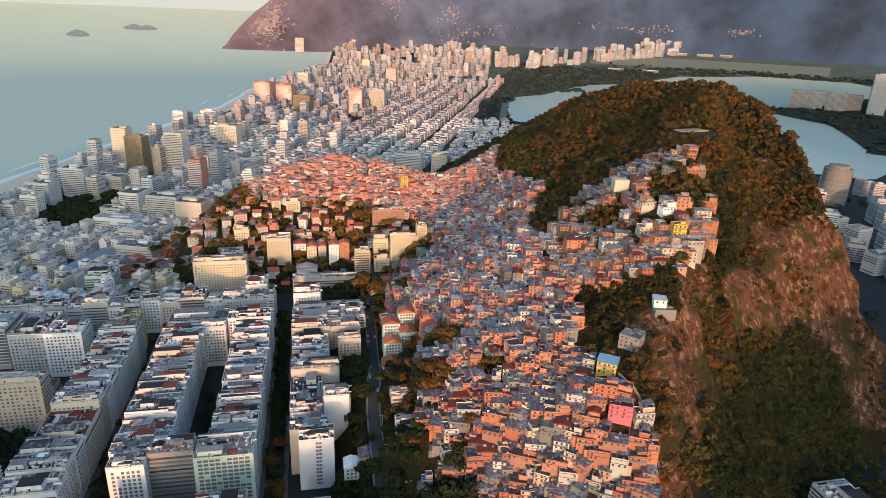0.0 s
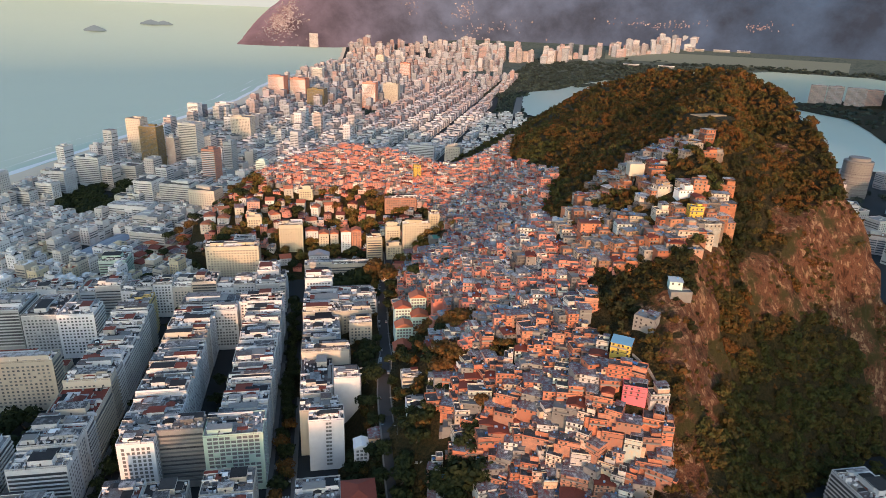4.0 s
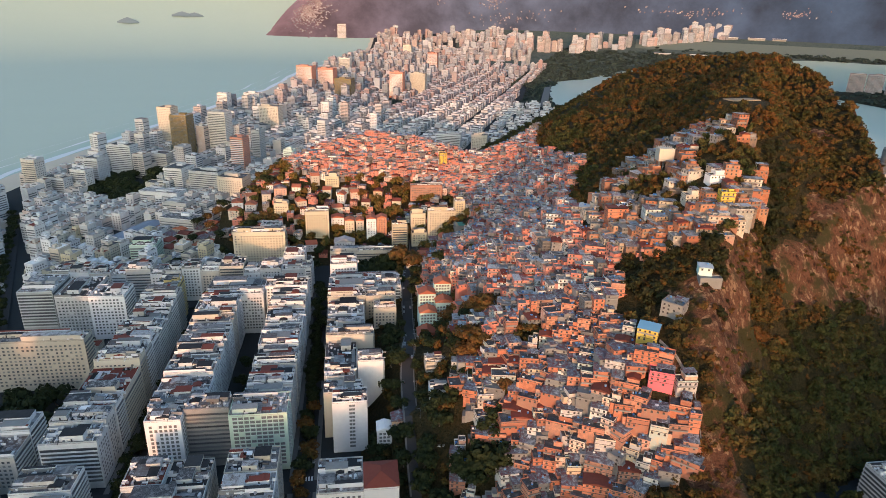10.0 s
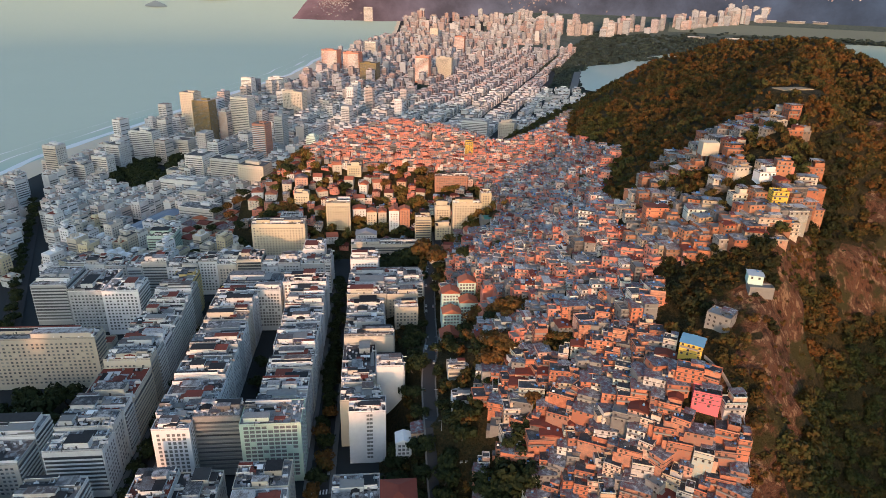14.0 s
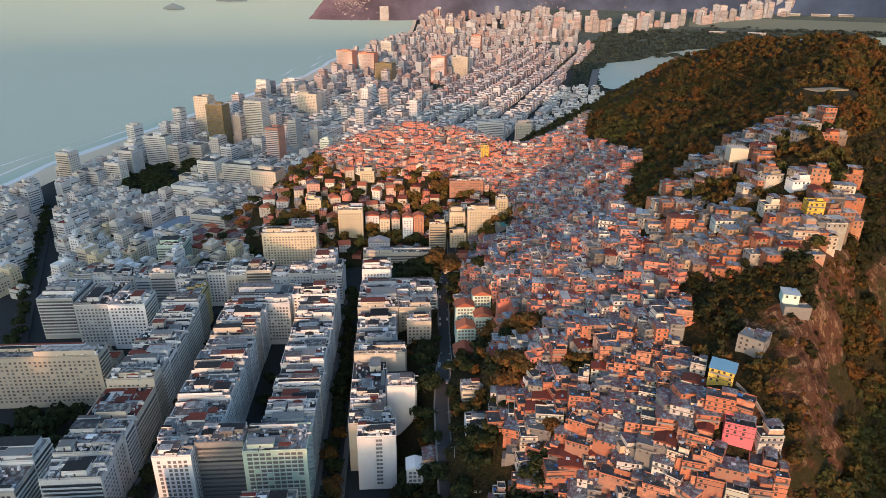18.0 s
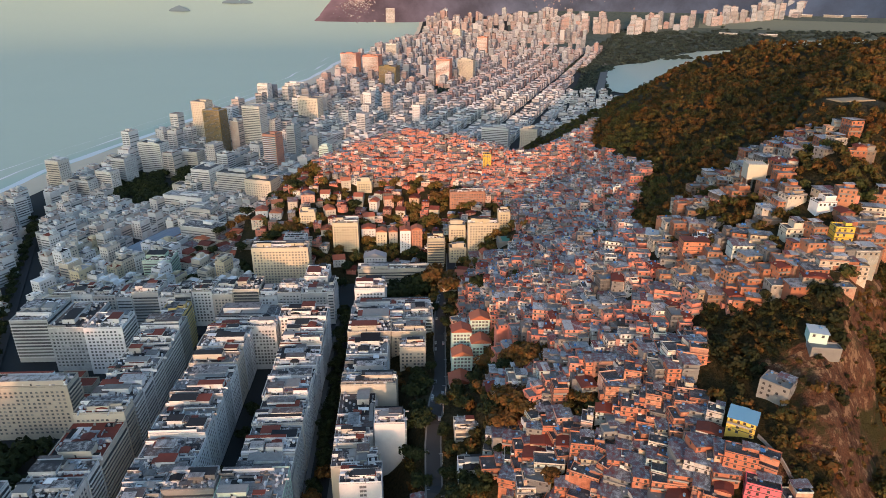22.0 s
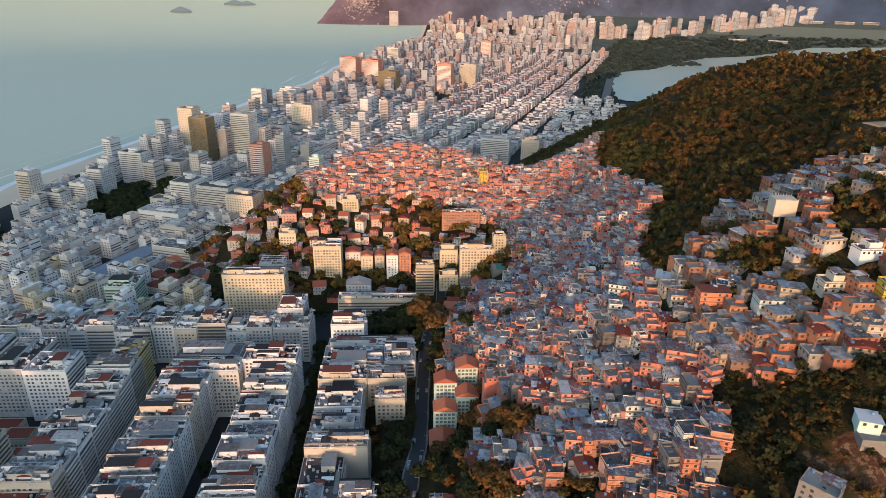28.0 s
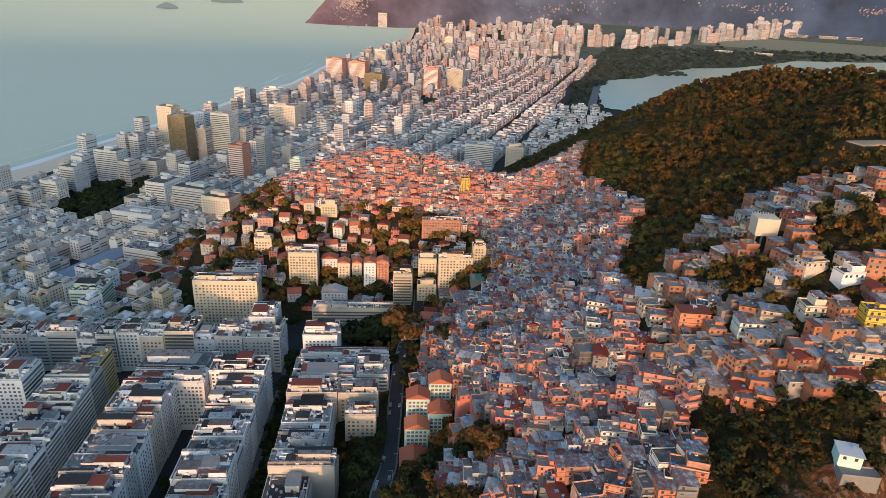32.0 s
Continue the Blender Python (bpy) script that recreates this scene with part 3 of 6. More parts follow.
def free(x, y, margin=6.0):
    for cx, cy, hw, hd, turn in TAKEN:
        c, s = math.cos(radians(-turn)), math.sin(radians(-turn))
        u, v = (x - cx) * c - (y - cy) * s, (x - cx) * s + (y - cy) * c
        if abs(u) < hw + margin and abs(v) < hd + margin:
            return False
    return True


def facade_rows(h, floor, base):
    n = max(1, int((h - base) / floor))
    return [base + k * floor for k in range(n)]


def windows_on(s, side, half, off, h, r, pitch=3.0, floor=3.0, base=4.0, style="grid", wide=1.6, tall=1.45, glass=0, trim=1):
    """Windows of one side, in local axes: side 'f' faces -y at y=-off, 'r' faces +x at x=off, 'l' faces -x at x=-off; half is its half width."""
    def slab(u0, u1, d0, d1, z0, z1, mat):
        if side == "f":
            s.box(u0, u1, -off - d1, -off - d0, z0, z1, mat)
        elif side == "r":
            s.box(off + d0, off + d1, u0, u1, z0, z1, mat)
        else:
            s.box(-off - d1, -off - d0, u0, u1, z0, z1, mat)
    for z in facade_rows(h, floor, base):
        if style == "ribbon":
            slab(-half + .8, half - .8, 0, .06, z + .2, z + 1.5, glass)
            slab(-half + .3, half - .3, 0, .35, z - .25, z + .1, trim)
        elif style == "balcony":
            slab(-half + .6, half - .6, 0, .05, z, z + 2.1, glass)
            slab(-half + .4, half - .4, 0, 1.1, z - .3, z, trim)
            slab(-half + .4, half - .4, .98, 1.1, z, z + .95, trim)
        else:
            n = max(1, int((2 * half - 1.2) / pitch))
            for k in range(n):
                u = (k - (n - 1) / 2) * pitch
                if r.random() < .06:
                    continue
                slab(u - wide / 2, u + wide / 2, 0, .07, z, z + tall, glass)
                if style == "grid":
                    slab(u - wide / 2 - .15, u + wide / 2 + .15, 0, .22, z - .18, z - .02, trim)


UNIT = Shape()
UNIT.box(-.9, .9, -.07, 0, 0, 1.65, 0, under=True)
UNIT.box(-1.05, 1.05, -.2, 0, -.18, -.02, 1, under=True)
window_ob = UNIT.make("window_pattern", [GLASS, WHITE])
WINDOW = window_ob.data
bpy.data.objects.remove(window_ob)


def roof_stuff(e, w, d, h, r, wallmat, n_pent=None, rich=True):
    """Parapet, stair heads, tanks and odds and ends on a flat roof."""
    s = Shape()
    s.ring(-w, w, -d, d, h, h + .95, .25)
    s.make("parapet", wallmat, e)
    n_pent = r.choice((2, 2, 3)) if n_pent is None else n_pent
    for k in range(n_pent):
        pw, pd = r.uniform(.22, .62) * w, r.uniform(.2, .5) * d
        px, py = r.uniform(-w + pw + 1, w - pw - 1) if w > pw + 1 else 0, r.uniform(-d + pd + 1, d - pd - 1) if d > pd + 1 else 0
        ph = r.uniform(2.6, 5.0)
        s = Shape()
        s.box(px - pw, px + pw, py - pd, py + pd, h, h + ph, 0, 1)
        s.box(px - pw - .25, px + pw + .25, py - pd - .25, py + pd + .25, h + ph, h + ph + .22, 0, 1, under=True)
        if rich:
            door = Shape()
            door.box(px - .5, px + .5, py - pd - .06, py - pd, h + .1, h + 2.1)
        head = s.make("stair_head", [wallmat, r.choice((ROOFTOP, ROOFTOP, MEMBRANE, MEMBRANE, CLAY, CONCRETE))], e)
        if rich:
            door.make("door", DARK, head)
    if not rich:
        return
    s = Shape()
    for k in range(r.randint(6, 10)):
        a, b = r.uniform(1.2, max(2, w * .4)), r.uniform(1.2, max(2, d * .45))
        x, y = r.uniform(-w + a, w - a) if w > a else 0, r.uniform(-d + b, d - b) if d > b else 0
        s.box(x - a, x + a, y - b, y + b, h, h + .05 + .02 * k, r.choice((4, 4, 4, 4, 4, 4, 5, 2, 2, 1, 0)))
    for k in range(r.randint(0, 3)):
        a, x, y = r.uniform(1.5, 4.0), r.uniform(-w * .6, w * .6), r.uniform(-d * .6, d * .6)
        s.gable(x - a, x + a, y - a * .8, y + a * .8, h + 2.2, .9, r.choice((5, 4, 4, 2, 0)))
        s.box(x - a, x + a, y - a * .8, y + a * .8, h, h + 2.1, 1)
    for k in range(r.randint(2, 4)):                  # party walls and rooms along them
        y = r.uniform(-d + 1, d - 1)
        a, b = sorted((r.uniform(-w, w), r.choice((-w, w))))
        s.box(a, b, y - .14, y + .14, h, h + r.uniform(1.0, 2.6), r.choice((0, 1, 1)))
        if b - a > 4 and r.random() < .7:
            q = r.uniform(1.5, 3.2)
            s.box(a + .2, b - r.uniform(.5, 2), y + .14, y + .14 + q, h, h + r.uniform(2.0, 3.2), 1, r.choice((2, 4, 4, 2, 5)))
    for k in range(r.randint(34, 60)):
        x, y, q = r.uniform(-w + 1, w - 1), r.uniform(-d + 1, d - 1), r.uniform(.3, 1.5)
        t = r.random()
        if t < .45:
            s.box(x - q, x + q, y - q * .6, y + q * .6, h, h + r.uniform(.4, 1.5), r.randint(0, 3))
        elif t < .7:
            s.box(x - .12, x + .12, y - 3 * q, y + 3 * q, h, h + r.uniform(.5, 2.2), r.choice((0, 1, 1)))
            s.box(x, x + 3 * q, y - .12, y + .12, h, h + r.uniform(.5, 2.2), r.choice((0, 1, 1)))
        else:
            s.drum(x, y, h, h + 1.4, .8, 8, r.choice((1, 3)))
    ob = s.make("roof_clutter", [CONCRETE, WHITE, ROOFTOP, STEEL, MEMBRANE, CLAY], e)
    ob["kind"] = "stuff"
    for k in range(r.randint(0, 2)):
        q = Shape()
        x, y = r.uniform(-w * .7, w * .7), r.uniform(-d * .7, d * .7)
        q.box(x - r.uniform(1.5, 4), x + r.uniform(1.5, 4), y - 2, y + r.uniform(1, 3), h + 2.3, h + 2.5, 0, under=True)
        for sx in (-1.2, 1.2):
            q.box(x + sx - .1, x + sx + .1, y - 1.5, y - 1.3, h, h + 2.3)
        q.make("canopy", r.choice((TIN, CLAY, ROOFTOP, WHITE)), e)


def block(x0, x1, y0, y1, top, mat=None, style=None, side=None, turn=0.0, name="apartment_building", label="", near=False, sides="fr",
          rich=True, base=None, roof=None, pitch=3.0, group="", floor=3.0, pent=None, lite=False, trim=None):
    """An apartment block on the footprint x0..x1, y0..y1 with its roof at height top."""
    cx, cy, w, d = (x0 + x1) / 2, (y0 + y1) / 2, (x1 - x0) / 2, (y1 - y0) / 2
    r = random.Random(int(cx * 13 + cy * 7))
    z0 = min(height(x, y) for x in (x0, x1) for y in (y0, y1)) - 1 if base is None else base
    h = top - z0
    TAKEN.append((cx, cy, w, d, turn))
    mat = mat or r.choice((PLASTER, PLASTER, PLASTER, PLASTER, CREAM, WHITE))
    style = style or r.choice(("grid", "grid", "grid", "ribbon", "balcony"))
    e = thing(name, cx, cy, z0, turn, label or r.choice(("pale plaster apartment block with stained flat roof", "weathered white apartment block with rooftop sheds",
              "off-white apartment block with rows of windows", "grey-white apartment block with cluttered flat roof")), "building", group)
    s = Shape()
    s.box(-w, w, -d, d, 0, h - .2)
    s.make("wall", mat, e)
    if lite:
        s = Shape()
        s.ring(-w, w, -d, d, h, h + .9, .25)
        for k in range(r.randint(1, 3)):
            a, x, y = r.uniform(.2, .45), r.uniform(-.4, .4) * w, r.uniform(-.5, .5) * d
            s.box(x - a * w, x + a * w, y - a * d, y + a * d, h, h + r.uniform(1.2, 4.5))
        s.make("parapet", mat, e)["kind"] = "stuff"
    s = Shape()
    s.box(-w + .05, w - .05, -d + .05, d - .05, h - .2, h)
    s.make("roof", roof or ROOFTOP, e)
    if not lite:
        roof_stuff(e, w, d, h, r, mat, pent, rich)
    off_base = 4.0 + max(0.0, 4 - z0)
    if near:
        for z in facade_rows(h, floor, off_base):
            for sd in sides:
                half, off = (w, d) if sd == "f" else (d, w)
                n = max(1, int((2 * half - 1.2) / pitch))
                for k in range(n):
                    u = (k - (n - 1) / 2) * pitch
                    if r.random() < .05:
                        continue
                    if sd == "f":
                        share("window", WINDOW, e, u, -off, z).scale = (1.6 if pitch == 3.6 else 1, 1, 1.15)
                    elif sd == "r":
                        share("window", WINDOW, e, off, u, z, 90)
                    else:
                        share("window", WINDOW, e, -off, u, z, -90)
    else:
        s = Shape()
        for sd in sides:
            half, off = (w, d) if sd == "f" else (d, w)
            windows_on(s, sd, half, off, h - .6, r, pitch, floor, off_base, style if sd == "f" else (side or r.choice(("balcony", "grid", "balcony"))))
        if s.f:
            s.make("glazing", [GLASS, trim or mat], e)["kind"] = "stuff"
    return e


def row(x0, x1, ys, tops, **kw):
    """Blocks side by side along a street that runs along y."""
    r = random.Random(int(x0 * 3 + ys[0]))
    for a, b, top in zip(ys, ys[1:], tops):
        block(x0 + r.uniform(0, 1.5), x1 - r.uniform(0, .6), a + .1, b - .1, top, **kw)


# --- streets of the near quarter ---
def strip(name, pts, half, mat, label, category, rise=0.0, on_hill=False, lip=0.0):
    s = Shape()
    for i, (x, y) in enumerate(pts):
        a, b = pts[max(0, i - 1)], pts[min(len(pts) - 1, i + 1)]
        d = math.hypot(b[0] - a[0], b[1] - a[1])
        nx, ny = (b[1] - a[1]) / d * half, -(b[0] - a[0]) / d * half
        z = (height(x, y) if on_hill else 4.0) + rise
        s.v += [(x - nx, y - ny, z - lip), (x - nx, y - ny, z), (x + nx, y + ny, z), (x + nx, y + ny, z - lip)]
    s.f = [(i * 4 + k, i * 4 + k + 1, i * 4 + k + 5, i * 4 + k + 4) for i in range(len(pts) - 1) for k in range(3)]
    s.m = [0] * len(s.f)
    return tagged(s.make(name, mat), label, category, kind="structure")


def along(x0, y0, x1, y1, step=20):
    n = max(2, int(math.hypot(x1 - x0, y1 - y0) / step) + 1)
    return [(x0 + (x1 - x0) * k / (n - 1), y0 + (y1 - y0) * k / (n - 1)) for k in range(n)]


for x in (-34, -147):
    strip("pavement", along(x, 250, x, 640), 9.6, PAVING, "grey stone pavement beside the street", "pavement", .16, lip=.5)
    strip("road", along(x, 250, x, 640), 6.2, ASPHALT, "dark asphalt street shaded by trees", "road", .165, lip=.02)
strip("road", along(-300, 603, -20, 603), 6, ASPHALT, "asphalt cross street between blocks", "road", .17, lip=.3)
strip("road", along(-300, 331, -15, 331), 5.5, ASPHALT, "asphalt cross street between blocks", "road", .17, lip=.3)
strip("road", along(-291, 480, -471, 919), 8, ASPHALT, "dark tree-lined asphalt street", "road", .10, lip=.3)
ROAD = [(38, 300), (37, 330), (37, 355), (38, 400), (42, 440), (46, 470), (48, 510), (50, 550), (53, 590), (60, 640), (70, 690), (72, 730)]
fine = []
for (ax, ay), (bx, by) in zip(ROAD, ROAD[1:]):
    fine += [(ax + (bx - ax) * k / 6, ay + (by - ay) * k / 6) for k in range(6)]
fine.append(ROAD[-1])
strip("pavement", fine, 5.2, PAVING, "narrow pavement along the hill road", "pavement", 1.0, True, lip=3)
strip("road", fine, 4.2, ASPHALT, "asphalt road climbing beside the hillside houses", "road", 1.06, True, lip=.1)
strip("road", along(585, 1925, 850, 2740, 60), 12, PAVING, "pale avenue between the city and the lagoon", "road", 2.6, lip=2)
s = Shape()
for k in range(6):
    s.box(-39 + k * 1.9, -38 + k * 1.9, 336, 340, 4.17, 4.182)
tagged(s.make("crossing", WHITE), "white painted zebra crossing on asphalt", "crossing", kind="structure")

# --- the long blocks ---
W, LAST = "fr", "apartment blocks along the street"
block(-80, -43.5, 350, 374, 47, GREENISH, "ribbon", near=True, pitch=3.6, name="office_building", label="pale green office block with rows of dark windows", pent=1)
block(-131, -109, 350, 366, 46, WHITE, "grid", near=True, pitch=3.0, label="white apartment block on a street corner")
block(-109, -81, 358, 372, 48, CONCRETE, "ribbon", name="office_building", label="grey office block with horizontal sunshade bands", floor=3.2)
row(-76, -43.5, [374.5, 390, 404, 420, 434, 448, 470, 487, 503, 520, 534, 552], [41, 43, 39, 41, 38, 42, 38, 40, 37, 40, 41], group=LAST)
block(-82, -43.5, 552.2, 572, 45, WHITE, "grid", group=LAST)
block(-106, -82.5, 541, 558, 43, PLASTER, "grid", pitch=2.6, label="beige apartment block with many small windows")
block(-137, -82.7, 560, 590, 37, None, group=LAST)
row(-137, -101, [372.5, 392, 412, 431, 452, 470, 492, 512, 530, 545], [41, 39, 42, 40, 42, 39, 41, 43, 42], side="grid", style="grid", group=LAST)
block(-137, -108, 545.2, 559.5, 38, OCHRE, "grid", label="faded yellow apartment block at the corner")
row(-75, -45, [282, 304, 325], [40, 41], group=LAST)
row(-130, -84, [276, 300], [36], group=LAST)
block(-130, -108, 300.3, 324, 39, PLASTER, "grid", roof=CLAY, label="pale block with a red tiled roof terrace")
block(-107.8, -84, 300.3, 324, 36, PLASTER, "balcony", roof=MEMBRANE)
row(-192, -157.5, [344, 362, 378], [38, 41], style="balcony", group=LAST)
e = block(-190, -157.5, 394, 431, 38, CREAM, "balcony", pent=1, label="cream apartment block with red tiled roof terraces", roof=CLAY)
row(-192, -157.5, [378.5, 393.5], [40], group=LAST)
row(-190, -157.5, [432, 446, 462, 480, 500, 520, 540, 560], [44, 42, 40, 42, 39, 42, 43], style="grid", side="balcony", group=LAST)
block(-183, -163, 562, 588, 42, OCHRE, "grid", label="tall narrow yellow apartment block")
row(-190, -157.5, [283, 304, 324], [33, 36], group=LAST)
block(-292, -206, 460, 476, 46, CREAM, "grid", pitch=3.4, label="long cream apartment block with a grid of square windows")
block(-232, -202, 540, 566, 45, WHITE, "grid", label="plain white apartment block with few windows")
block(-262, -233, 545, 590, 43, PLASTER, "grid")
block(-300, -270, 560, 600, 42, PLASTER, "balcony")
row(-262, -206, [344, 366, 386], [30, 33], group=LAST)
row(-300, -264, [350, 376], [34], group=LAST)
row(-300, -206, [283, 304, 324], [33, 30], group=LAST)
for k, (x, y) in enumerate(((-250, 500), (-225, 512), (-240, 525), (-268, 515), (-212, 494))):
    block(x - 9, x + 9, y - 6, y + 6, 12 + 2 * (k % 2), CREAM, "grid", roof=CLAY, rich=False, name="low_house", label="low house with red tiled roof in a courtyard", pent=0)
# cross row behind the cross street
r = random.Random(11)
x = -296.0
while x < -46:
    w = r.uniform(13, 24)
    block(x, min(x + w - .3, -44), 613 + r.uniform(0, 3), 640 + r.uniform(-3, 4), 4 + r.uniform(29, 38), group="blocks of the cross street")
    x += w
# row east of the tree street
block(-22, 4, 284, 313, 39, PLASTER, "grid", group=LAST)
block(4.3, 24, 284, 306, 40, WHITE, "plain", sides="r", label="white block with a red tiled hip roof", pent=0, rich=False)
s = Shape()
b = s.points([(4, 284, 41.2), (24.3, 284, 41.2), (24.3, 306.3, 41.2), (4, 306.3, 41.2), (14, 293, 45), (14, 297.5, 45), (4, 284, 40.9), (24.3, 284, 40.9), (24.3, 306.3, 40.9), (4, 306.3, 40.9)])
s.f += [(b, b + 1, b + 4), (b + 1, b + 2, b + 5, b + 4), (b + 2, b + 3, b + 5), (b + 3, b, b + 4, b + 5), (b + 6, b + 7, b + 1, b), (b + 7, b + 8, b + 2, b + 1), (b + 9, b + 6, b, b + 3)]
s.m += [0] * 7
e = thing("hip_roof", 0, 0, 0, 0, "red tiled pitched roof on a white block", "roof")
s.make("tiles", CLAY, e)
block(-15.5, 8, 363.5, 380, 43.5, WHITE, "plain", near=True, pitch=5.0, label="plain white slab block with a strip of windows", sides="", pent=1)
slab_block = bpy.data.objects[[o.name for o in bpy.data.objects if o.get("label") == "plain white slab block with a strip of windows"][0]]
for z in range(4, 38, 3):
    for u in (.4, 2.4):
        share("window", WINDOW, slab_block, u, -8.25, z)
block(-22, 5, 380.5, 397, 40, CREAM, "grid", sides="r")
block(-22, -1, 398, 412, 42, PLASTER, "grid")
block(2, 21, 411, 424, 46, WHITE, "plain", sides="r", pitch=6)
block(-23, 1, 413, 456, 37, PLASTER, "grid")
block(-23, 15, 457, 472, 43, CREAM, "plain", sides="r", label="cream block with blank side wall catching the sun")
block(-23, 8, 473, 500, 39, PLASTER, "grid")
block(-23, 8, 500.5, 526, 40, PLASTER, "balcony")
block(-24, 10, 527, 545, 44, CREAM, "plain", sides="r", label="cream block with blank side wall catching the sun")
block(17, 37, 507, 522, 41, CREAM, "grid")
block(10.5, 38, 528, 545, 43, CREAM, "grid")
block(-24, 20, 546, 575, 42, PLASTER, "grid")
block(21, 44, 552, 580, 42, PLASTER, "balcony")
block(-24, 3, 604, 628, 44, WHITE, "grid")
block(-24, 44, 582, 596, 36, PLASTER, "grid")
block(-27, 46, 681, 694, 28, CREAM, "ribbon", rich=True, label="long low block with dark flat roof")
block(-134, -77, 690, 706, 49, PALE_YELLOW, "grid", pitch=3.2, label="cream apartment block with three rows of balconies")
block(-74, -52, 640, 668, 40, WHITE, "grid")
block(-110, -86, 735, 752, 40, PLASTER, "grid", label="block with an open steel roof frame")
block(-58, -30, 747, 765, 54, PALE_YELLOW, "grid", pitch=2.9, label="cream tower block facing the sun")
block(46, 64, 718, 732, 46, PALE_YELLOW, "balcony", label="pale yellow block with open balconies")
block(90, 123, 725, 737, 60, PALE_YELLOW, "grid", label="pale yellow school block on the slope")
block(124, 137, 738, 748, 68, PALE_YELLOW, "grid", label="pale yellow stair tower beside the school")
block(51, 69, 396, 409, 51, CREAM, "balcony", label="beige house block below the hillside houses")
block(51, 66, 365, 378, 47, WHITE, "balcony", label="white terraced house block by the road")
block(76, 118, 812, 822, 68, BRICK, "grid", label="long brick-red block below the hillside houses", pent=0)
block(50, 70, 328, 341, 15, WHITE, "grid", rich=False, label="white low house with tiled roof")
block(-250, -222, 704, 730, 31, GREENISH, "balcony", label="pale green terraced block with planted roof")
block(325, 350, 262, 290, 27, WHITE, "grid", label="white rooftop below the cliff", sides="fl")


def gabled(x0, x1, y0, y1, eave, rise, mat, roof, base, label, name="house", near=True, turn=0.0, sides="frl"):
    cx, cy, w, d = (x0 + x1) / 2, (y0 + y1) / 2, (x1 - x0) / 2, (y1 - y0) / 2
    e = thing(name, cx, cy, base, turn, label, "house")
    TAKEN.append((cx, cy, w, d, turn))
    h = eave - base
    s = Shape()
    s.box(-w, w, -d, d, -3, h)
    s.face([(-w, -d - .01, h), (w, -d - .01, h), (0, -d - .01, h + rise * .96)])
    s.make("wall", mat, e)
    s = Shape()
    s.gable(-w, w, -d, d, h, rise)
    s.make("roof", roof, e)
    if y0 > 600:
        s = Shape()
        across = abs(turn) > 45                       # the ridge runs along the street
        windows_on(s, 'l' if across else 'f', d if across else w, w if across else d, h, random.Random(int(x0 + y0)), 3.3, 2.9, 1.0, wide=1.2, tall=1.35)
        s.make("glazing", [GLASS, mat], e)["kind"] = "stuff"
        return e
    for z in facade_rows(h, 2.9, 1.0):
        for k in range(max(1, int(2 * w / 2.6))):
            u = (k - (max(1, int(2 * w / 2.6)) - 1) / 2) * 2.6
            share("window", WINDOW, e, u, -d, z)
        if "r" in sides:
            share("window", WINDOW, e, w, 0, z, 90)
    return e


# the terraced block with four red gables, and houses with red roofs below the far hill
for x0, y0, ev in ((56, 488, 45), (71, 497, 50), (57, 507, 54), (72, 517, 59)):
    gabled(x0, x0 + 15, y0, y0 + 11, ev, 3.6, MINT, CLAY_LIGHT, 26, "pale mint terraced block with red gabled roof", "terraced_block")
gabled(53, 70, 470, 484, 33, 4, CREAM, CLAY_LIGHT, 25, "old villa with red tiled roof")
gabled(-23, 1, 719, 731, 25, 4.5, WHITE, STEEL, 12, "white villa with pitched grey roof", "villa")
for k, (x, w, y, z, b) in enumerate(((-68, 6, 770, 38, 18), (-20, 8, 767, 40, 20), (-5, 6, 761, 38, 20), (8, 5, 766, 36, 22), (22, 6, 749, 44, 20), (35, 6, 752, 44, 22), (-82, 6, 800, 36, 24), (-48, 7, 792, 38, 28))):
    gabled(x - w, x + w, y, y + 12, z, 2.8, (CREAM, WHITE, PALE_YELLOW, CREAM, WHITE, BRICK)[k % 6], CLAY_LIGHT, b, "tall narrow house with red tiled roof on the slope")
for k, (x, y, up) in enumerate(((-15, 822, 9), (17, 809, 9), (-74, 830, 8), (-95, 827, 9), (-51, 850, 12), (57, 802, 10), (-130, 805, 8), (-112, 820, 9), (2, 826, 9), (34, 830, 8), (-34, 830, 9), (96, 712, 7), (106, 703, 6), (81, 676, 7), (77, 663, 6), (64, 632, 7), (68, 621, 6), (80, 614, 6), (-150, 800, 8))):
    z = height(x, y)
    gabled(x - 5 - k * 5 % 4, x + 5 + k * 5 % 4, y - 5.5, y + 5.5, z + up, 3.0, (PAINTED, CREAM, PAINTED)[k % 3], (CLAY_LIGHT, CLAY, CLAY_LIGHT, TIN)[k % 4], z - 2, "house with bright red tiled roof among trees", turn=(k * 37) % 30 - 15 + (90 if k % 3 else 0))
for k in range(26):
    r_ = random.Random(k * 17 + 3)
    x, y = r_.uniform(-150, 100), r_.uniform(700, 868)
    if free(x, y, 6) and height(x, y) > 8 and abs(x - 66) > 8:
        z = height(x, y)
        if k % 3:
            gabled(x - r_.uniform(4.5, 8), x + r_.uniform(4.5, 8), y - 6.5, y + 6.5, z + r_.uniform(4, 8), 3.2, (PAINTED, CREAM, PAINTED)[k % 3], CLAY_LIGHT, z - 1, "small house with bright red tiled roof among trees", turn=r_.uniform(-20, 20) + (90 if k % 2 else 0))
        else:
            block(x - 9, x + 9, y - 6, y + 6, z + r_.uniform(11, 18), (PALE_YELLOW, CREAM, WHITE)[k % 3], "grid", base=z - 2, rich=False, label="low pale apartment block on the wooded slope")
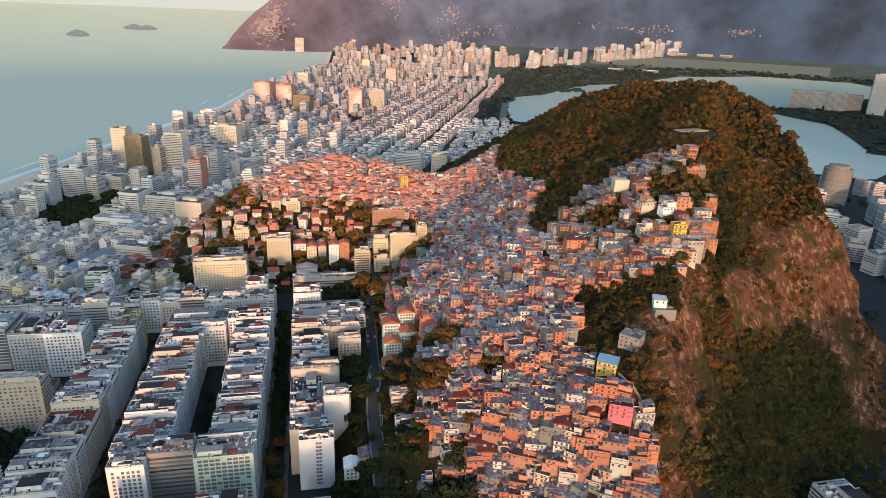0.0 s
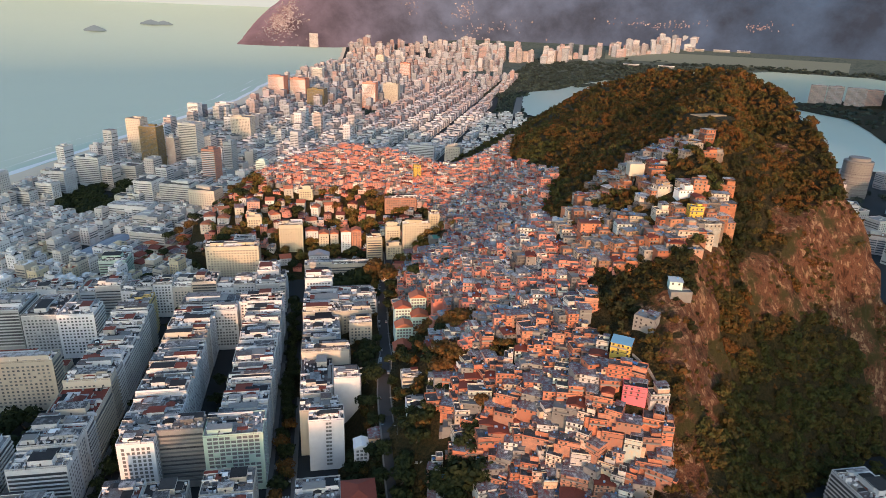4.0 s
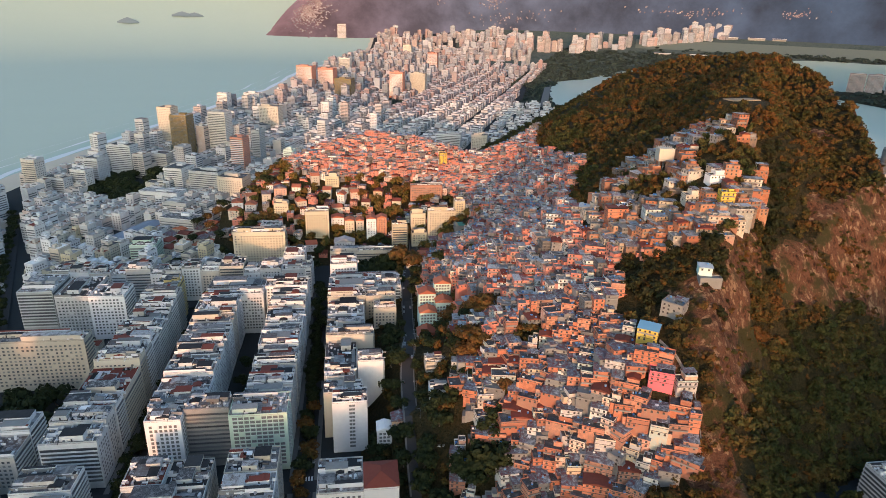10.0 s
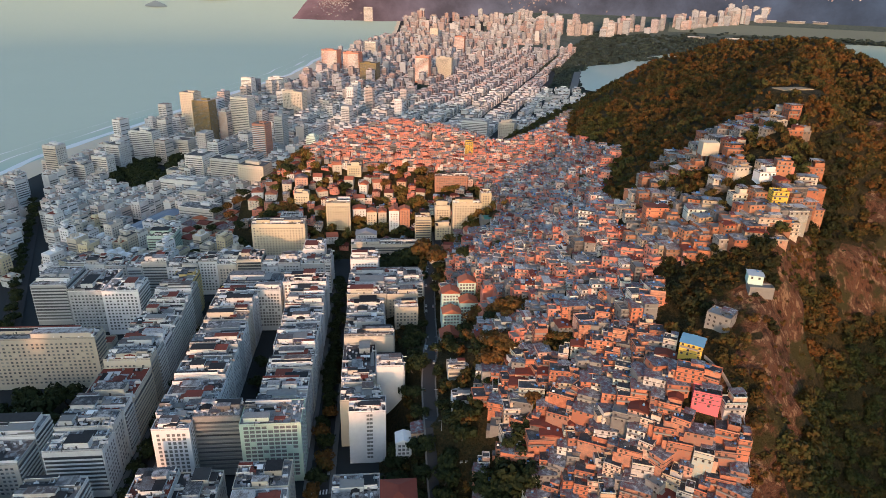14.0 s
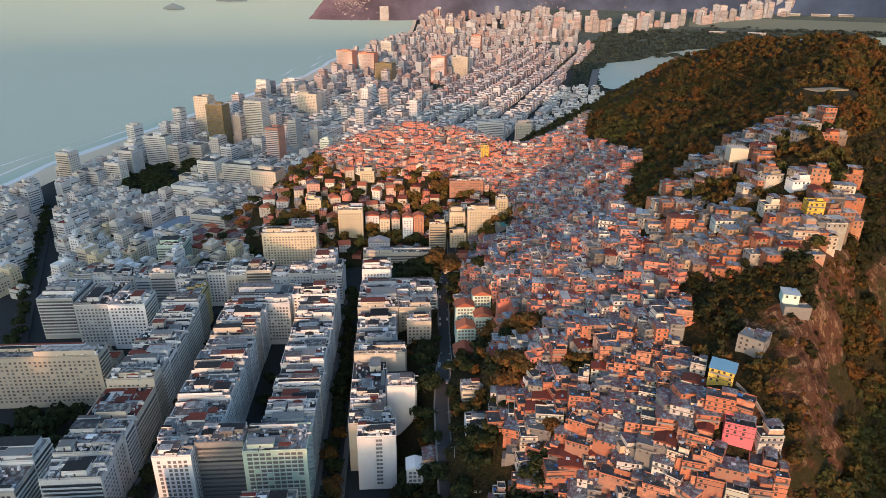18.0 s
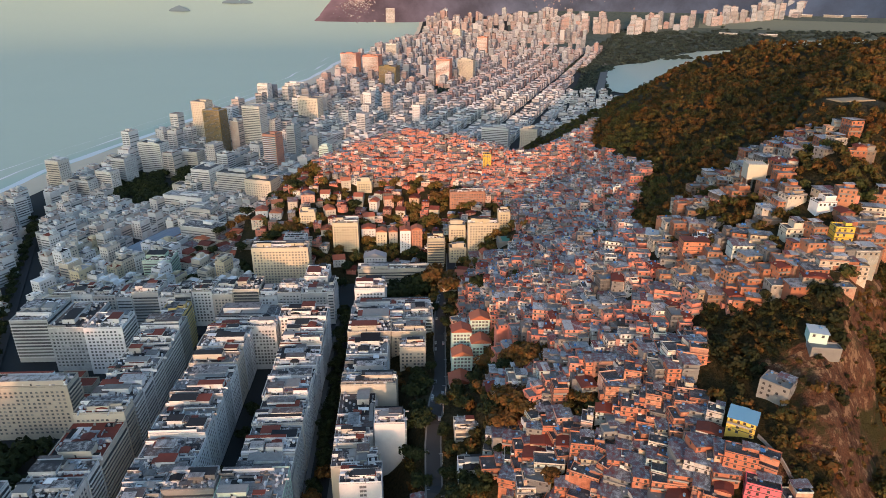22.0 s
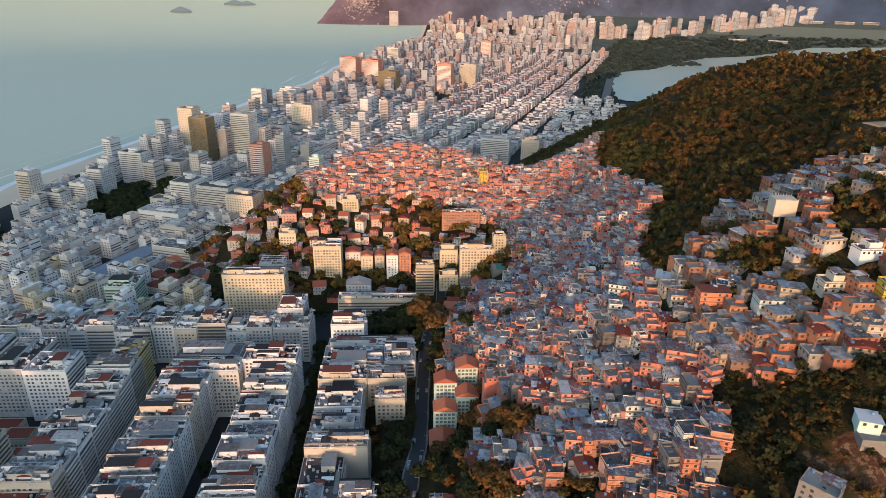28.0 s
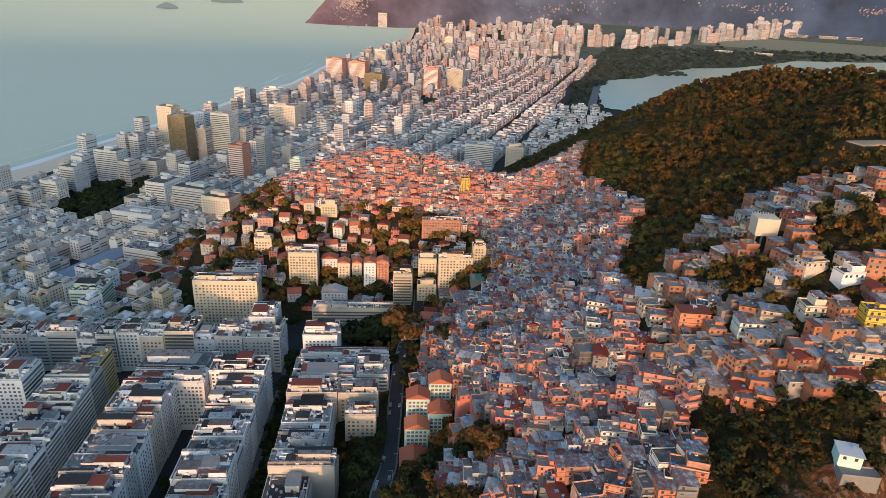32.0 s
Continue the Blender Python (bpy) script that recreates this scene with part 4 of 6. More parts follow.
# sports court below the school
court_z = height(130, 703) + 1.5
TAKEN.append((130, 703, 11, 8, 0))
e = thing("sports_court", 130, 703, court_z, 0, "small green sports court with brown ends on a concrete base", "sports court")
for nm, mat, box in (("base", CONCRETE, (-11, 11, -8, 8, -9, -.02)), ("playing_surface", COURT, (-7, 7, -6.5, 6.5, -.02, .03)), ("end_zone", DIRT, (-10, -7.05, -6.5, 6.5, -.02, .03)), ("end_zone", DIRT, (7.05, 10, -6.5, 6.5, -.02, .03))):
    s = Shape()
    s.box(*box)
    s.make(nm, mat, e)
# sheds
for x0, x1, y0, y1, top, mat, label in ((101, 126, 660, 676, 52, TIN, "grey warehouse with broad metal roof"), (24, 36, 356, 366, 34, TIN, "small shed with pale tin roof"), (14, 24, 352, 362, 31, WHITE, "low shed with white roof")):
    z = height((x0 + x1) / 2, (y0 + y1) / 2)
    gabled(x0, x1, y0, y1, max(top - 3, z + 3), 2.0, PAINTED, mat, z - 2, label, "shed")
e = thing("market_hall", -280, 806, 3, -23, "long market hall with blue metal roof", "hall")
TAKEN.append((-280, 806, 16, 47, -23))
s = Shape()
s.box(-13, 13, -45, 45, 0, 9)
s.make("wall", RED_PAINT, e)
s = Shape()
s.gable(-13, 13, -45, 45, 9, 2.2)
s.make("roof", SLATE, e)


# low houses and yards beside the market hall
for k, (x, y, w, d, up) in enumerate(((-222, 752, 8, 6, 7), (-203, 748, 7, 6, 6), (-186, 756, 9, 6, 8), (-170, 748, 6, 6, 6), (-228, 772, 7, 7, 9), (-208, 770, 9, 6, 7), (-188, 776, 7, 7, 10), (-172, 770, 6, 6, 7),
                                      (-232, 796, 8, 6, 8), (-212, 794, 7, 7, 10), (-194, 797, 9, 6, 6), (-176, 792, 7, 6, 9), (-222, 816, 9, 7, 9), (-200, 818, 8, 6, 8), (-182, 814, 7, 6, 7), (-226, 838, 8, 7, 11), (-206, 840, 9, 6, 8), (-186, 836, 8, 7, 9))):
    if free(x, y, 5):
        gabled(x - w, x + w, y - d, y + d, 4 + up, 2.6, (CREAM, PAINTED, WHITE)[k % 3], (CLAY, TIN, CLAY_LIGHT, TIN, CLAY)[k % 5], 3, "low house with tiled or tin roof beside the market hall", turn=-23 + (90 if k % 2 else 0))

PARK_EDGE = [(-402, 978), (-345, 930), (-318, 962), (-308, 1057), (-318, 1122), (-410, 1100)]


def inside(x, y, poly):
    hit = False
    for (ax, ay), (bx, by) in zip(poly, poly[1:] + poly[:1]):
        if (ay > y) != (by > y) and x < (bx - ax) * (y - ay) / (by - ay) + ax:
            hit = not hit
    return hit


# ---- quarters further off: blocks on turned grids ----
def quarter(u_range, v_range, origin, turn, bu, bv, street, keep, top, size, margin=4.0, seed=1):
    """Yields footprints (x, y, half width, half depth, top) of two rows of buildings on each block of a turned grid."""
    r = random.Random(seed)
    c, s = math.cos(radians(turn)), math.sin(radians(turn))
    u = u_range[0]
    while u < u_range[1]:
        v = v_range[0]
        while v < v_range[1]:
            for k in range(2):
                w = (bu - street) / 4
                uc = u + street / 2 + w + 2 * w * k
                y = v + street / 2
                while y < v + bv - street / 2 - 6:
                    d = r.uniform(*size)
                    yc = y + d / 2
                    x_, y_ = origin[0] + uc * c - yc * s, origin[1] + uc * s + yc * c
                    if keep(x_, y_) and free(x_, y_, min(w, d / 2) * .75 + margin):
                        yield x_, y_, w * r.uniform(.82, .98), d / 2 * .97, top(x_, y_, r), r
                    y += d
            v += bv
        u += bu


def near_west(x, y):
    street = abs((x + 291) * .908 + (y - 529) * .419)
    return coast(y) + 75 < x < -120 - smooth(760, 900, y) * 40 and 640 < y < 1060 and street > 15 and not inside(x, y, PARK_EDGE) and not (x > -160 and y > 700) and not (x > -235 and 735 < y < 860)


FURTHER = []                                       # blocks that join the body of the beach quarter
for x, y, w, d, top, r in quarter((-420, 420), (-120, 460), (-330, 700), -23, 36, 84, 9, near_west,
                                  lambda x, y, r: 4 + r.choice((9, 12, 15, 18, 18, 21, 24)) + r.uniform(-2, 2) + (11 if x < coast(y) + 150 else 0), (9, 19), -1.0, 7):
    if y > 800 or x < -400:
        FURTHER.append((x, y, w, d, top, r.random()))
        TAKEN.append((x, y, w, d, -23))
        continue
    block(x - w, x + w, y - d, y + d, top, r.choice((None, None, None, WHITE, PALE_YELLOW, CREAM)), r.choice(("ribbon", "balcony", "grid", "ribbon", "bare")), "bare", turn=-23, base=2.0, group="blocks towards the beach", floor=3.1, pitch=3.2,
          lite=True, roof=r.choice((ROOFTOP, ROOFTOP, ROOFTOP, CLAY, MEMBRANE, CONCRETE, WHITE)))
for x, y, w, d, top, r in quarter((-330, 0), (-90, 320), (-470, 330), 0, 56, 90, 12, lambda x, y: -470 < x < -300 and 280 < y < 640 and abs((x + 291) * .908 + (y - 529) * .419) > 15,
                                  lambda x, y, r: 4 + r.uniform(30, 40), (14, 24), 3.0, 8):
    block(x - w, x + w, y - d, y + d, top, None, None, "bare", base=2.0, group="blocks towards the beach", lite=True)
LANDMARKS = [  # x, y, half width, half depth, top, kind
    (-470, 994, 11, 10, 64, 0), (-441, 994, 18, 9, 36, 1), (-412, 1012, 13, 9, 43, 1), (-408, 1062, 12, 13, 50, 1), (-394, 1152, 20, 12, 52, 1), (-338, 1150, 22, 11, 38, 1), (-270, 1016, 15, 18, 46, 1), (-222, 988, 24, 11, 46, 1),
    (-176, 952, 20, 14, 47, 2), (-322, 1268, 17, 13, 84, 3), (-364, 1335, 15, 13, 88, 2), (-258, 1300, 18, 14, 86, 1), (-198, 1150, 12, 12, 66, 4), (-176, 1225, 8, 12, 64, 1),
    (-116, 1185, 9, 8, 36, 5), (197, 1290, 26, 12, 46, 1), (262, 1290, 16, 12, 44, 2), (-274, 930, 30, 11, 31, 1), (-299, 1000, 16, 9, 25, 2), (-240, 880, 18, 10, 30, 1), (-225, 830, 24, 12, 24, 1),
    (-336, 1771, 14, 12, 58, 1), (-269, 1826, 22, 12, 52, 1), (-190, 1548, 24, 14, 60, 2), (-157, 2312, 28, 20, 82, 4), (-85, 2322, 28, 20, 74, 4), (-23, 2089, 27, 20, 66, 3),
    (147, 2132, 22, 18, 84, 4), (227, 2237, 26, 16, 70, 2), (-25, 2765, 22, 15, 74, 1), (367, 2984, 22, 15, 86, 4), (288, 3420, 20, 16, 90, 2)]
KINDS = {0: (PLASTER, "balcony"), 1: (PLASTER, "ribbon"), 2: (CREAM, "grid"), 3: (TOWER_GREEN, "grid"), 4: (RED_PAINT, "balcony"), 5: (MINT, "ribbon")}
WORDS = {0: "white beachfront tower with banded balconies", 1: "tall white apartment tower with banded windows", 2: "cream apartment tower with a grid of windows",
         3: "bronze and green glass office tower", 4: "red-brown apartment tower with white balcony bands", 5: "small green glass building beside the hill"}
for x, y, w, d, top, k in LANDMARKS:
    block(x - w, x + w, y - d, y + d, top, KINDS[k][0], KINDS[k][1], "bare", turn=-18, name="tower", label=WORDS[k], lite=True, base=1.5, pitch=2.3 if k == 3 else 3.6, floor=2.4 if k == 3 else 3.3, trim={3: TOWER_GOLD, 4: WHITE}.get(k))
# steel frame on the roof of the block by the trees
e = thing("roof_frame", -98, 743, 40.2, 0, "open white steel frame over a flat roof", "roof frame")
for k in range(5):
    s = Shape()
    s.box(-11.5 + k * 5.5, -11.2 + k * 5.5, -8, 8, 2.6, 2.9, under=True)
    s.box(-11.5 + k * 5.5, -11.2 + k * 5.5, -8, -7.7, 0, 2.6)
    s.make("beam", WHITE, e)
for y in (-8, -3, 3, 7.6):
    s = Shape()
    s.box(-12, 12, y, y + .3, 2.9, 3.2, under=True)
    s.make("rail", WHITE, e)

# the beach quarter beyond the hill: one body of many small blocks
s, g, rf = Shape(), Shape(), Shape()


def far_block(x, y, w, d, top, turn, r, floor=3.6):
    z0 = far_z(x, y) + 1
    h = top - 1
    # 1 picks the haze-tinted plaster for the farther blocks
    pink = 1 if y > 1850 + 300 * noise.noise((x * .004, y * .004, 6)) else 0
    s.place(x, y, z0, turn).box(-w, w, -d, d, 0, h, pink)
    rf.place(x, y, z0, turn).box(-w * .94, w * .94, -d * .94, d * .94, h, h + .25)
    if r.random() < .75:
        pw, px, py = w * r.uniform(.3, .6), w * r.uniform(-.3, .3), d * r.uniform(-.3, .3)
        s.box(px - pw, px + pw, py - d * .3, py + d * .3, h, h + r.uniform(2.5, 5), pink)
    if y < 1350:
        s.ring(-w, w, -d, d, h, h + 1.0, .25, pink)
        for k in range(r.randint(2, 5)):
            a, px, py = r.uniform(.6, 1.8), r.uniform(-.7, .7) * w, r.uniform(-.7, .7) * d
            s.box(px - a, px + a, py - a * .7, py + a * .7, h + .2, h + r.uniform(1, 2.6), pink)
    g.place(x, y, z0, turn)
    style = r.random()
    for z in facade_rows(h - 1, floor, 4):
        if style < .55:
            for a, b in ((-w + .8, -.6), (.6, w - .8)):
                g.face([(a, -d - .08, z), (b, -d - .08, z), (b, -d - .08, z + 1.6), (a, -d - .08, z + 1.6)])
        elif style < .85:
            n = max(2, int(w / 2))
            for k in range(n):
                u = (k - (n - 1) / 2) * (2 * w / n)
                g.face([(u - .9, -d - .08, z), (u + .9, -d - .08, z), (u + .9, -d - .08, z + 1.7), (u - .9, -d - .08, z + 1.7)])
        if r.random() < .8:
            g.face([(w + .08, -d + 1, z), (w + .08, d - 1, z), (w + .08, d - 1, z + 1.4), (w + .08, -d + 1, z + 1.4)])
            if x > 250:
                g.face([(-w - .08, d - 1, z), (-w - .08, -d + 1, z), (-w - .08, -d + 1, z + 1.4), (-w - .08, d - 1, z + 1.4)])


def beach_quarter(x, y):
    east = 240 + (y - 1100) * .30 if y < 2300 else 600 + (y - 2300) * .42
    square = abs(x - 120) < 40 and abs(y - 1990) < 60
    return coast(y) + 85 < x < east and 1060 < y < (3170 if x > 560 else 3600) and not square and not inside(x, y, PARK_EDGE) and height(x, y) < 5


def quarter_top(x, y, r):
    """Even blocks along the inner streets, towers towards the beach and at the far end."""
    t = 15 + 9 * r.random()
    side = (x - coast(y)) / 700
    if r.random() < .34 * max(0, .85 - side) + .14 * smooth(2300, 2800, y):
        t += r.uniform(10, 38)
    return t + smooth(2500, 3100, y) * r.uniform(0, 18)


for x, y, w, d, top, r in quarter((-900, 900), (-500, 3200), (100, 1200), -21.5, 66, 118, 21, beach_quarter, quarter_top, (13, 26), 1.0, 21):
    far_block(x, y, w * r.uniform(.75, 1), d, top, -21.5, r)
for x, y, w, d, top, q in FURTHER:
    far_block(x, y, w, d, top - 1, -23, random.Random(int(q * 1e6)), 3.1)
# the far end of the beach and the flats past the lagoon
r = random.Random(4)
for k in range(900):
    y = r.uniform(3170, 4180)
    x = coast(min(y, 3900)) + (120 if y < 3700 else 70) + r.random() ** 1.2 * 1100
    if math.hypot(x, y) < 4300 and math.atan2(x, y) < .27 and not (x > 560 and y < 3480):
        far_block(x, y, r.uniform(8, 16), r.uniform(8, 12), r.uniform(12, 34) + (34 if r.random() < .2 else 0), r.choice((-21, 10)), r, 4.5)
for k in range(150):
    a = .235 + .31 * r.random() ** 1.1
    q = (3930 if a < .342 else 3964 + (a - .342) * 2130) + r.uniform(-30, 50)
    if noise.noise((a * 30, 3, 1)) > -.28:
        far_block(q * math.sin(a), q * math.cos(a), r.uniform(11, 21), r.uniform(8, 12), r.uniform(45, 85) + (30 if r.random() < .2 else 0) if r.random() < .8 else r.uniform(20, 40), math.degrees(-a) + r.choice((-21, 0, 15)), r, 6.5)
for k in range(120):
    x, y = r.uniform(560, 1500), r.uniform(480, 1250)
    if height(x, y) < 5 and x > 560 + (y - 480) * .5 and math.hypot(x - 1250, y - 1180) > 180:
        far_block(x, y, r.uniform(9, 15), r.uniform(8, 13), r.uniform(25, 52), r.uniform(-40, 10), r, 3.4)
# low blocks at the foot of the hill
placed = []
for k in range(700):
    y = r.uniform(1060, 1950)
    x = 215 + (y - 1100) * .30 + r.random() ** 1.3 * 190
    if height(x, y) < 9 and all(math.hypot(x - a, y - b) > 21 for a, b in placed) and x < 600:
        placed.append((x, y))
        far_block(x, y, r.uniform(6, 11), r.uniform(6, 11), r.uniform(8, 24), -21.5 + r.uniform(-8, 8), r)
for x, y, w, d, top in ((2037, 2400, 30, 18, 80), (2095, 2370, 30, 18, 80), (2160, 2330, 36, 18, 78), (2210, 2290, 30, 18, 76), (2250, 2215, 30, 25, 165), (2320, 2230, 30, 20, 90)):
    far_block(x, y, w, d, top, -40, r, 3.6)
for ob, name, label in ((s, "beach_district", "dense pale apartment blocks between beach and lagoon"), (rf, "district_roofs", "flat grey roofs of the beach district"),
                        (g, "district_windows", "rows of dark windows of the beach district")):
    tagged(ob.make(name, {"beach_district": [PLASTER_FAR, PLASTER_HAZED], "district_roofs": ROOF_FAR, "district_windows": GLASS_FAR}[name]), label, "district", kind="stuff")
# round tower east of the hill
e = thing("round_tower", 982, 1012, 3, 0, "round concrete hotel tower with ring balconies", "tower")
e.scale = (.82, .82, .95)
s = Shape()
s.drum(0, 0, 0, 74, 30, 28)
s.drum(0, 0, 74, 80, 22, 24)
s.make("wall", CONCRETE, e)
for k in range(20):
    s = Shape()
    s.drum(0, 0, 5 + k * 3.4, 6.3 + k * 3.4, 30.8, 28)
    s.make("balcony_ring", CONCRETE, e)


# ---- houses on the hillside ----
SLOPE = [(60, 255), (182, 255), (190, 285), (176, 318), (172, 350), (184, 385), (198, 420), (200, 470), (196, 520), (200, 560), (228, 610), (256, 668), (262, 760), (258, 880),
         (300, 985), (230, 1005), (120, 995), (20, 1012), (-60, 965), (-98, 905), (-80, 868), (-30, 848), (60, 866), (100, 842), (150, 800), (146, 765), (140, 715), (128, 680), (98, 655), (84, 640), (72, 605), (64, 545), (92, 538), (94, 480),
         (80, 444), (68, 422), (80, 396), (70, 386), (64, 358), (74, 346), (56, 322)]
UPPER = [(188, 505), (184, 440), (202, 394), (226, 380), (256, 374), (300, 412), (332, 478), (346, 520), (305, 556), (262, 562), (236, 532)]
GROVES = [(82, 390, 12), (79, 303, 11), (95, 337, 5), (98, 436, 13), (205, 364, 19), (112, 560, 9), (120, 372, 9), (95, 452, 12), (243, 474, 17), (238, 522, 13), (255, 440, 9), (178, 560, 12), (60, 842, 16), (205, 640, 9), (298, 460, 19), (140, 700, 8)]


def houses_at(x, y):
    if not (inside(x, y, SLOPE) or inside(x, y, UPPER)):
        return False
    return all(math.hypot(x - a, y - b) > q for a, b, q in GROVES) and free(x, y, 2.5)


TANKMESH = Shape()
TANKMESH.drum(0, 0, 0, .9, .65, 10, 0, .9)
LIDMESH = Shape()
LIDMESH.drum(0, 0, .9, 1.02, .68, 10)
LID_OB = LIDMESH.make("lid_pattern", STEEL)
LID = LID_OB.data
bpy.data.objects.remove(LID_OB)
TANK_OB = TANKMESH.make("tank_pattern", [BLUE, STEEL])
TANK = TANK_OB.data
bpy.data.objects.remove(TANK_OB)
PANE = Shape()
PANE.box(-.6, .6, -.06, 0, 0, 1.25, 0, under=True)
PANE.box(-.7, .7, -.16, 0, -.12, 0, 1, under=True)
PANE_OB = PANE.make("pane_pattern", [DARK, CONCRETE])
PANE_ME = PANE_OB.data
bpy.data.objects.remove(PANE_OB)
HOUSE_LABELS = {"brick": "bare orange brick hillside house with concrete frame", "painted": "painted plaster house on the steep hillside", "grey": "grey rendered hillside house with patched walls"}


def storeys(s, w, d, z0, slabs, top, wall_mat=0, slab_mat=1):
    """One closed body of stacked storeys: a slab stands proud of the wall at each height of slabs, and the top is concrete."""
    rings = [(z0, 0.0)]
    for z in sorted(slabs):
        rings += [(z - .14, 0.0), (z - .14, .14), (z + .1, .14), (z + .1, 0.0)]
    if rings[-1][0] < top - .05:
        rings.append((top, 0.0))
    b = len(s.v)
    for z, o in rings:
        s.points([(-w - o, -d - o, z), (w + o, -d - o, z), (w + o, d + o, z), (-w - o, d + o, z)])
    for i in range(len(rings) - 1):
        flat = slab_mat if rings[i][1] or rings[i + 1][1] else wall_mat
        for k in range(4):
            j = (k + 1) % 4
            s.f.append((b + 4 * i + k, b + 4 * i + j, b + 4 * i + 4 + j, b + 4 * i + 4 + k))
            s.m.append(flat)
    e = b + 4 * (len(rings) - 1)
    s.f.append((e, e + 1, e + 2, e + 3))
    s.m.append(slab_mat)


def tin_sheets(top, x0, x1, y0, y1, a, b, r, mat=0):
    """A lean-to roof of two or three overlapping sheets that falls along y."""
    n = 1 if x1 - x0 < 4 else r.choice((2, 2, 3))
    cuts = [x0] + sorted(x0 + (x1 - x0) * (k + r.uniform(-.2, .2)) / n for k in range(1, n)) + [x1]
    for k, (p, q) in enumerate(zip(cuts, cuts[1:])):
        up, ya, yb = .05 * (k % 2) + r.uniform(0, .03), y0 - r.uniform(0, .5), y1 + r.uniform(0, .3)
        q += .12
        i = top.points([(p, ya, a + up), (q, ya, a + up), (q, yb, b + up), (p, yb, b + up), (p, ya, a + up - .08), (q, ya, a + up - .08), (q, yb, b + up - .08), (p, yb, b + up - .08)])
        top.f += [(i, i + 1, i + 2, i + 3), (i + 4, i + 5, i + 1, i), (i + 5, i + 6, i + 2, i + 1), (i + 7, i + 4, i, i + 3), (i + 7, i + 6, i + 5, i + 4)]
        top.m += [mat] * 5


def hillside_house(x, y, r, joined=None, mat=None, roof=None, floors=None, size=None, label=""):
    """A house on the slope. Far from the camera it goes into the joined shapes: walls, roofs, openings, tanks."""
    w, d = size or ((r.uniform(4.6, 6.6), r.uniform(3.0, 4.4)) if r.random() < .22 else (r.uniform(2.5, 4.8), r.uniform(2.6, 4.6)))
    if not size:
        wide = 1.2 - .2 * smooth(430, 560, y)
        w, d = w * wide, d * wide
    turn = r.gauss(-4 + 14 * noise.noise((x * .02, y * .02, 5)) - 24 * smooth(400, 320, y) * smooth(80, 125, x), 10)
    z0 = min(height(x + a, y + b) for a in (-w, w) for b in (-d, d))
    up = max(height(x + a, y + b) for a in (-w, w) for b in (-d, d)) - z0
    floors = floors or r.choice((1, 2, 2, 2, 3, 3, 4))
    fl = 2.75
    h = max(up * .5 + floors * fl, up + 1.4)
    kind = r.random()
    share_brick = .56 if inside(x, y, UPPER) else .62 if y > 860 else .50 if y > 640 else .60 if x > 185 and y > 380 else .55
    kind = "brick" if kind < share_brick else "painted" if kind < .85 else "grey"
    m = mat or {"brick": BRICK, "painted": PAINTED, "grey": CONCRETE}[kind]
    rk = ("tin" if not isinstance(roof, str) else roof) if roof else ("tin" if (q := r.random()) < .46 else "flat" if q < .92 else "clay")
    near_by = joined is None
    step = r.random() < .4 and floors > 1
    body = h - fl if step else h                     # height of the main body
    slabs = [h - k * fl for k in range(1 if step else (1 if rk != "flat" else 0), floors)]
    slabs = [z for z in slabs if z > .6]
    holes = []
    for k in range(floors):
        z = h - (k + 1) * fl + .9
        for side, half in (("f", w), ("r", d), ("l", d)):
            if step and k == 0 and side != "r":
                continue
            for u in ((-.72, -.25, .25, .72) if half > 5.6 else (-.66, 0, .66) if half > (4.4 if near_by else 4.0) else (-.5, .5) if half > 2.7 else (0,)):
                if r.random() < ({"f": .74, "r": .30, "l": .22}[side] if near_by else .85):
                    holes.append((side, u * half + r.uniform(-.3, .3), z + r.uniform(-.15, .2)))
    if near_by:
        e = thing("hillside_house", x, y, z0, turn, label or HOUSE_LABELS[kind], "house", "houses of the hillside")
        wall, conc, top = Shape(), Shape(), Shape()
    else:
        wall, conc, top, hole, tank = joined
        for o in joined:
            o.place(x, y, z0, turn)
    mi = 0 if near_by else {"brick": 3 if inside(x, y, UPPER) else 0, "painted": 4 if inside(x, y, UPPER) else 1, "grey": 2}[kind]
    ci = 1 if near_by else 2                          # concrete among the wall's materials
    mats = [m, CONCRETE_FAR if m is not CONCRETE else CONCRETE]
    rim = Shape() if near_by else wall                # parapets
    if near_by:
        storeys(wall, w, d, -5, slabs, body)
    else:
        wall.box(-w, w, -d, d, -5, body, mi, ci)
        for z in slabs:
            conc.box(-w - .12, w + .12, -d - .12, d + .12, z - .12, z + .1, 0, under=True)
    rx0, ry0 = -w, -d                                 # the covered part of the roof
    if step:
        rx0, ry0 = -w * r.uniform(-.1, .3), -d * r.uniform(.3, .7)
        room = Shape() if near_by else wall
        room.box(rx0, w, ry0, d, body, h, mi, ci)
        if near_by:
            room.make("roof_room", mats, e)
        rim.ring(-w, w, -d, d, body, body + .9, .15, mi)
        if near_by:
            rim.make("terrace_parapet", m, e)
            rim = Shape()
    if r.random() < .38:                              # lower wing beside the house
        wing = Shape() if near_by else wall
        ww, wh = r.uniform(1.4, 2.8), max(1.2, h - fl * r.choice((1, 1, 2)) - r.uniform(0, .8))
        side = r.choice((-1, 1))
        xa, xb = sorted((side * w, side * (w + ww)))
        ya = -d * r.uniform(.4, 1)
        wing.box(xa, xb, ya, d * r.uniform(.2, .9), -5, wh, mi if r.random() < .6 else 0, ci)
        if near_by:
            wing.make("wing", mats, e)
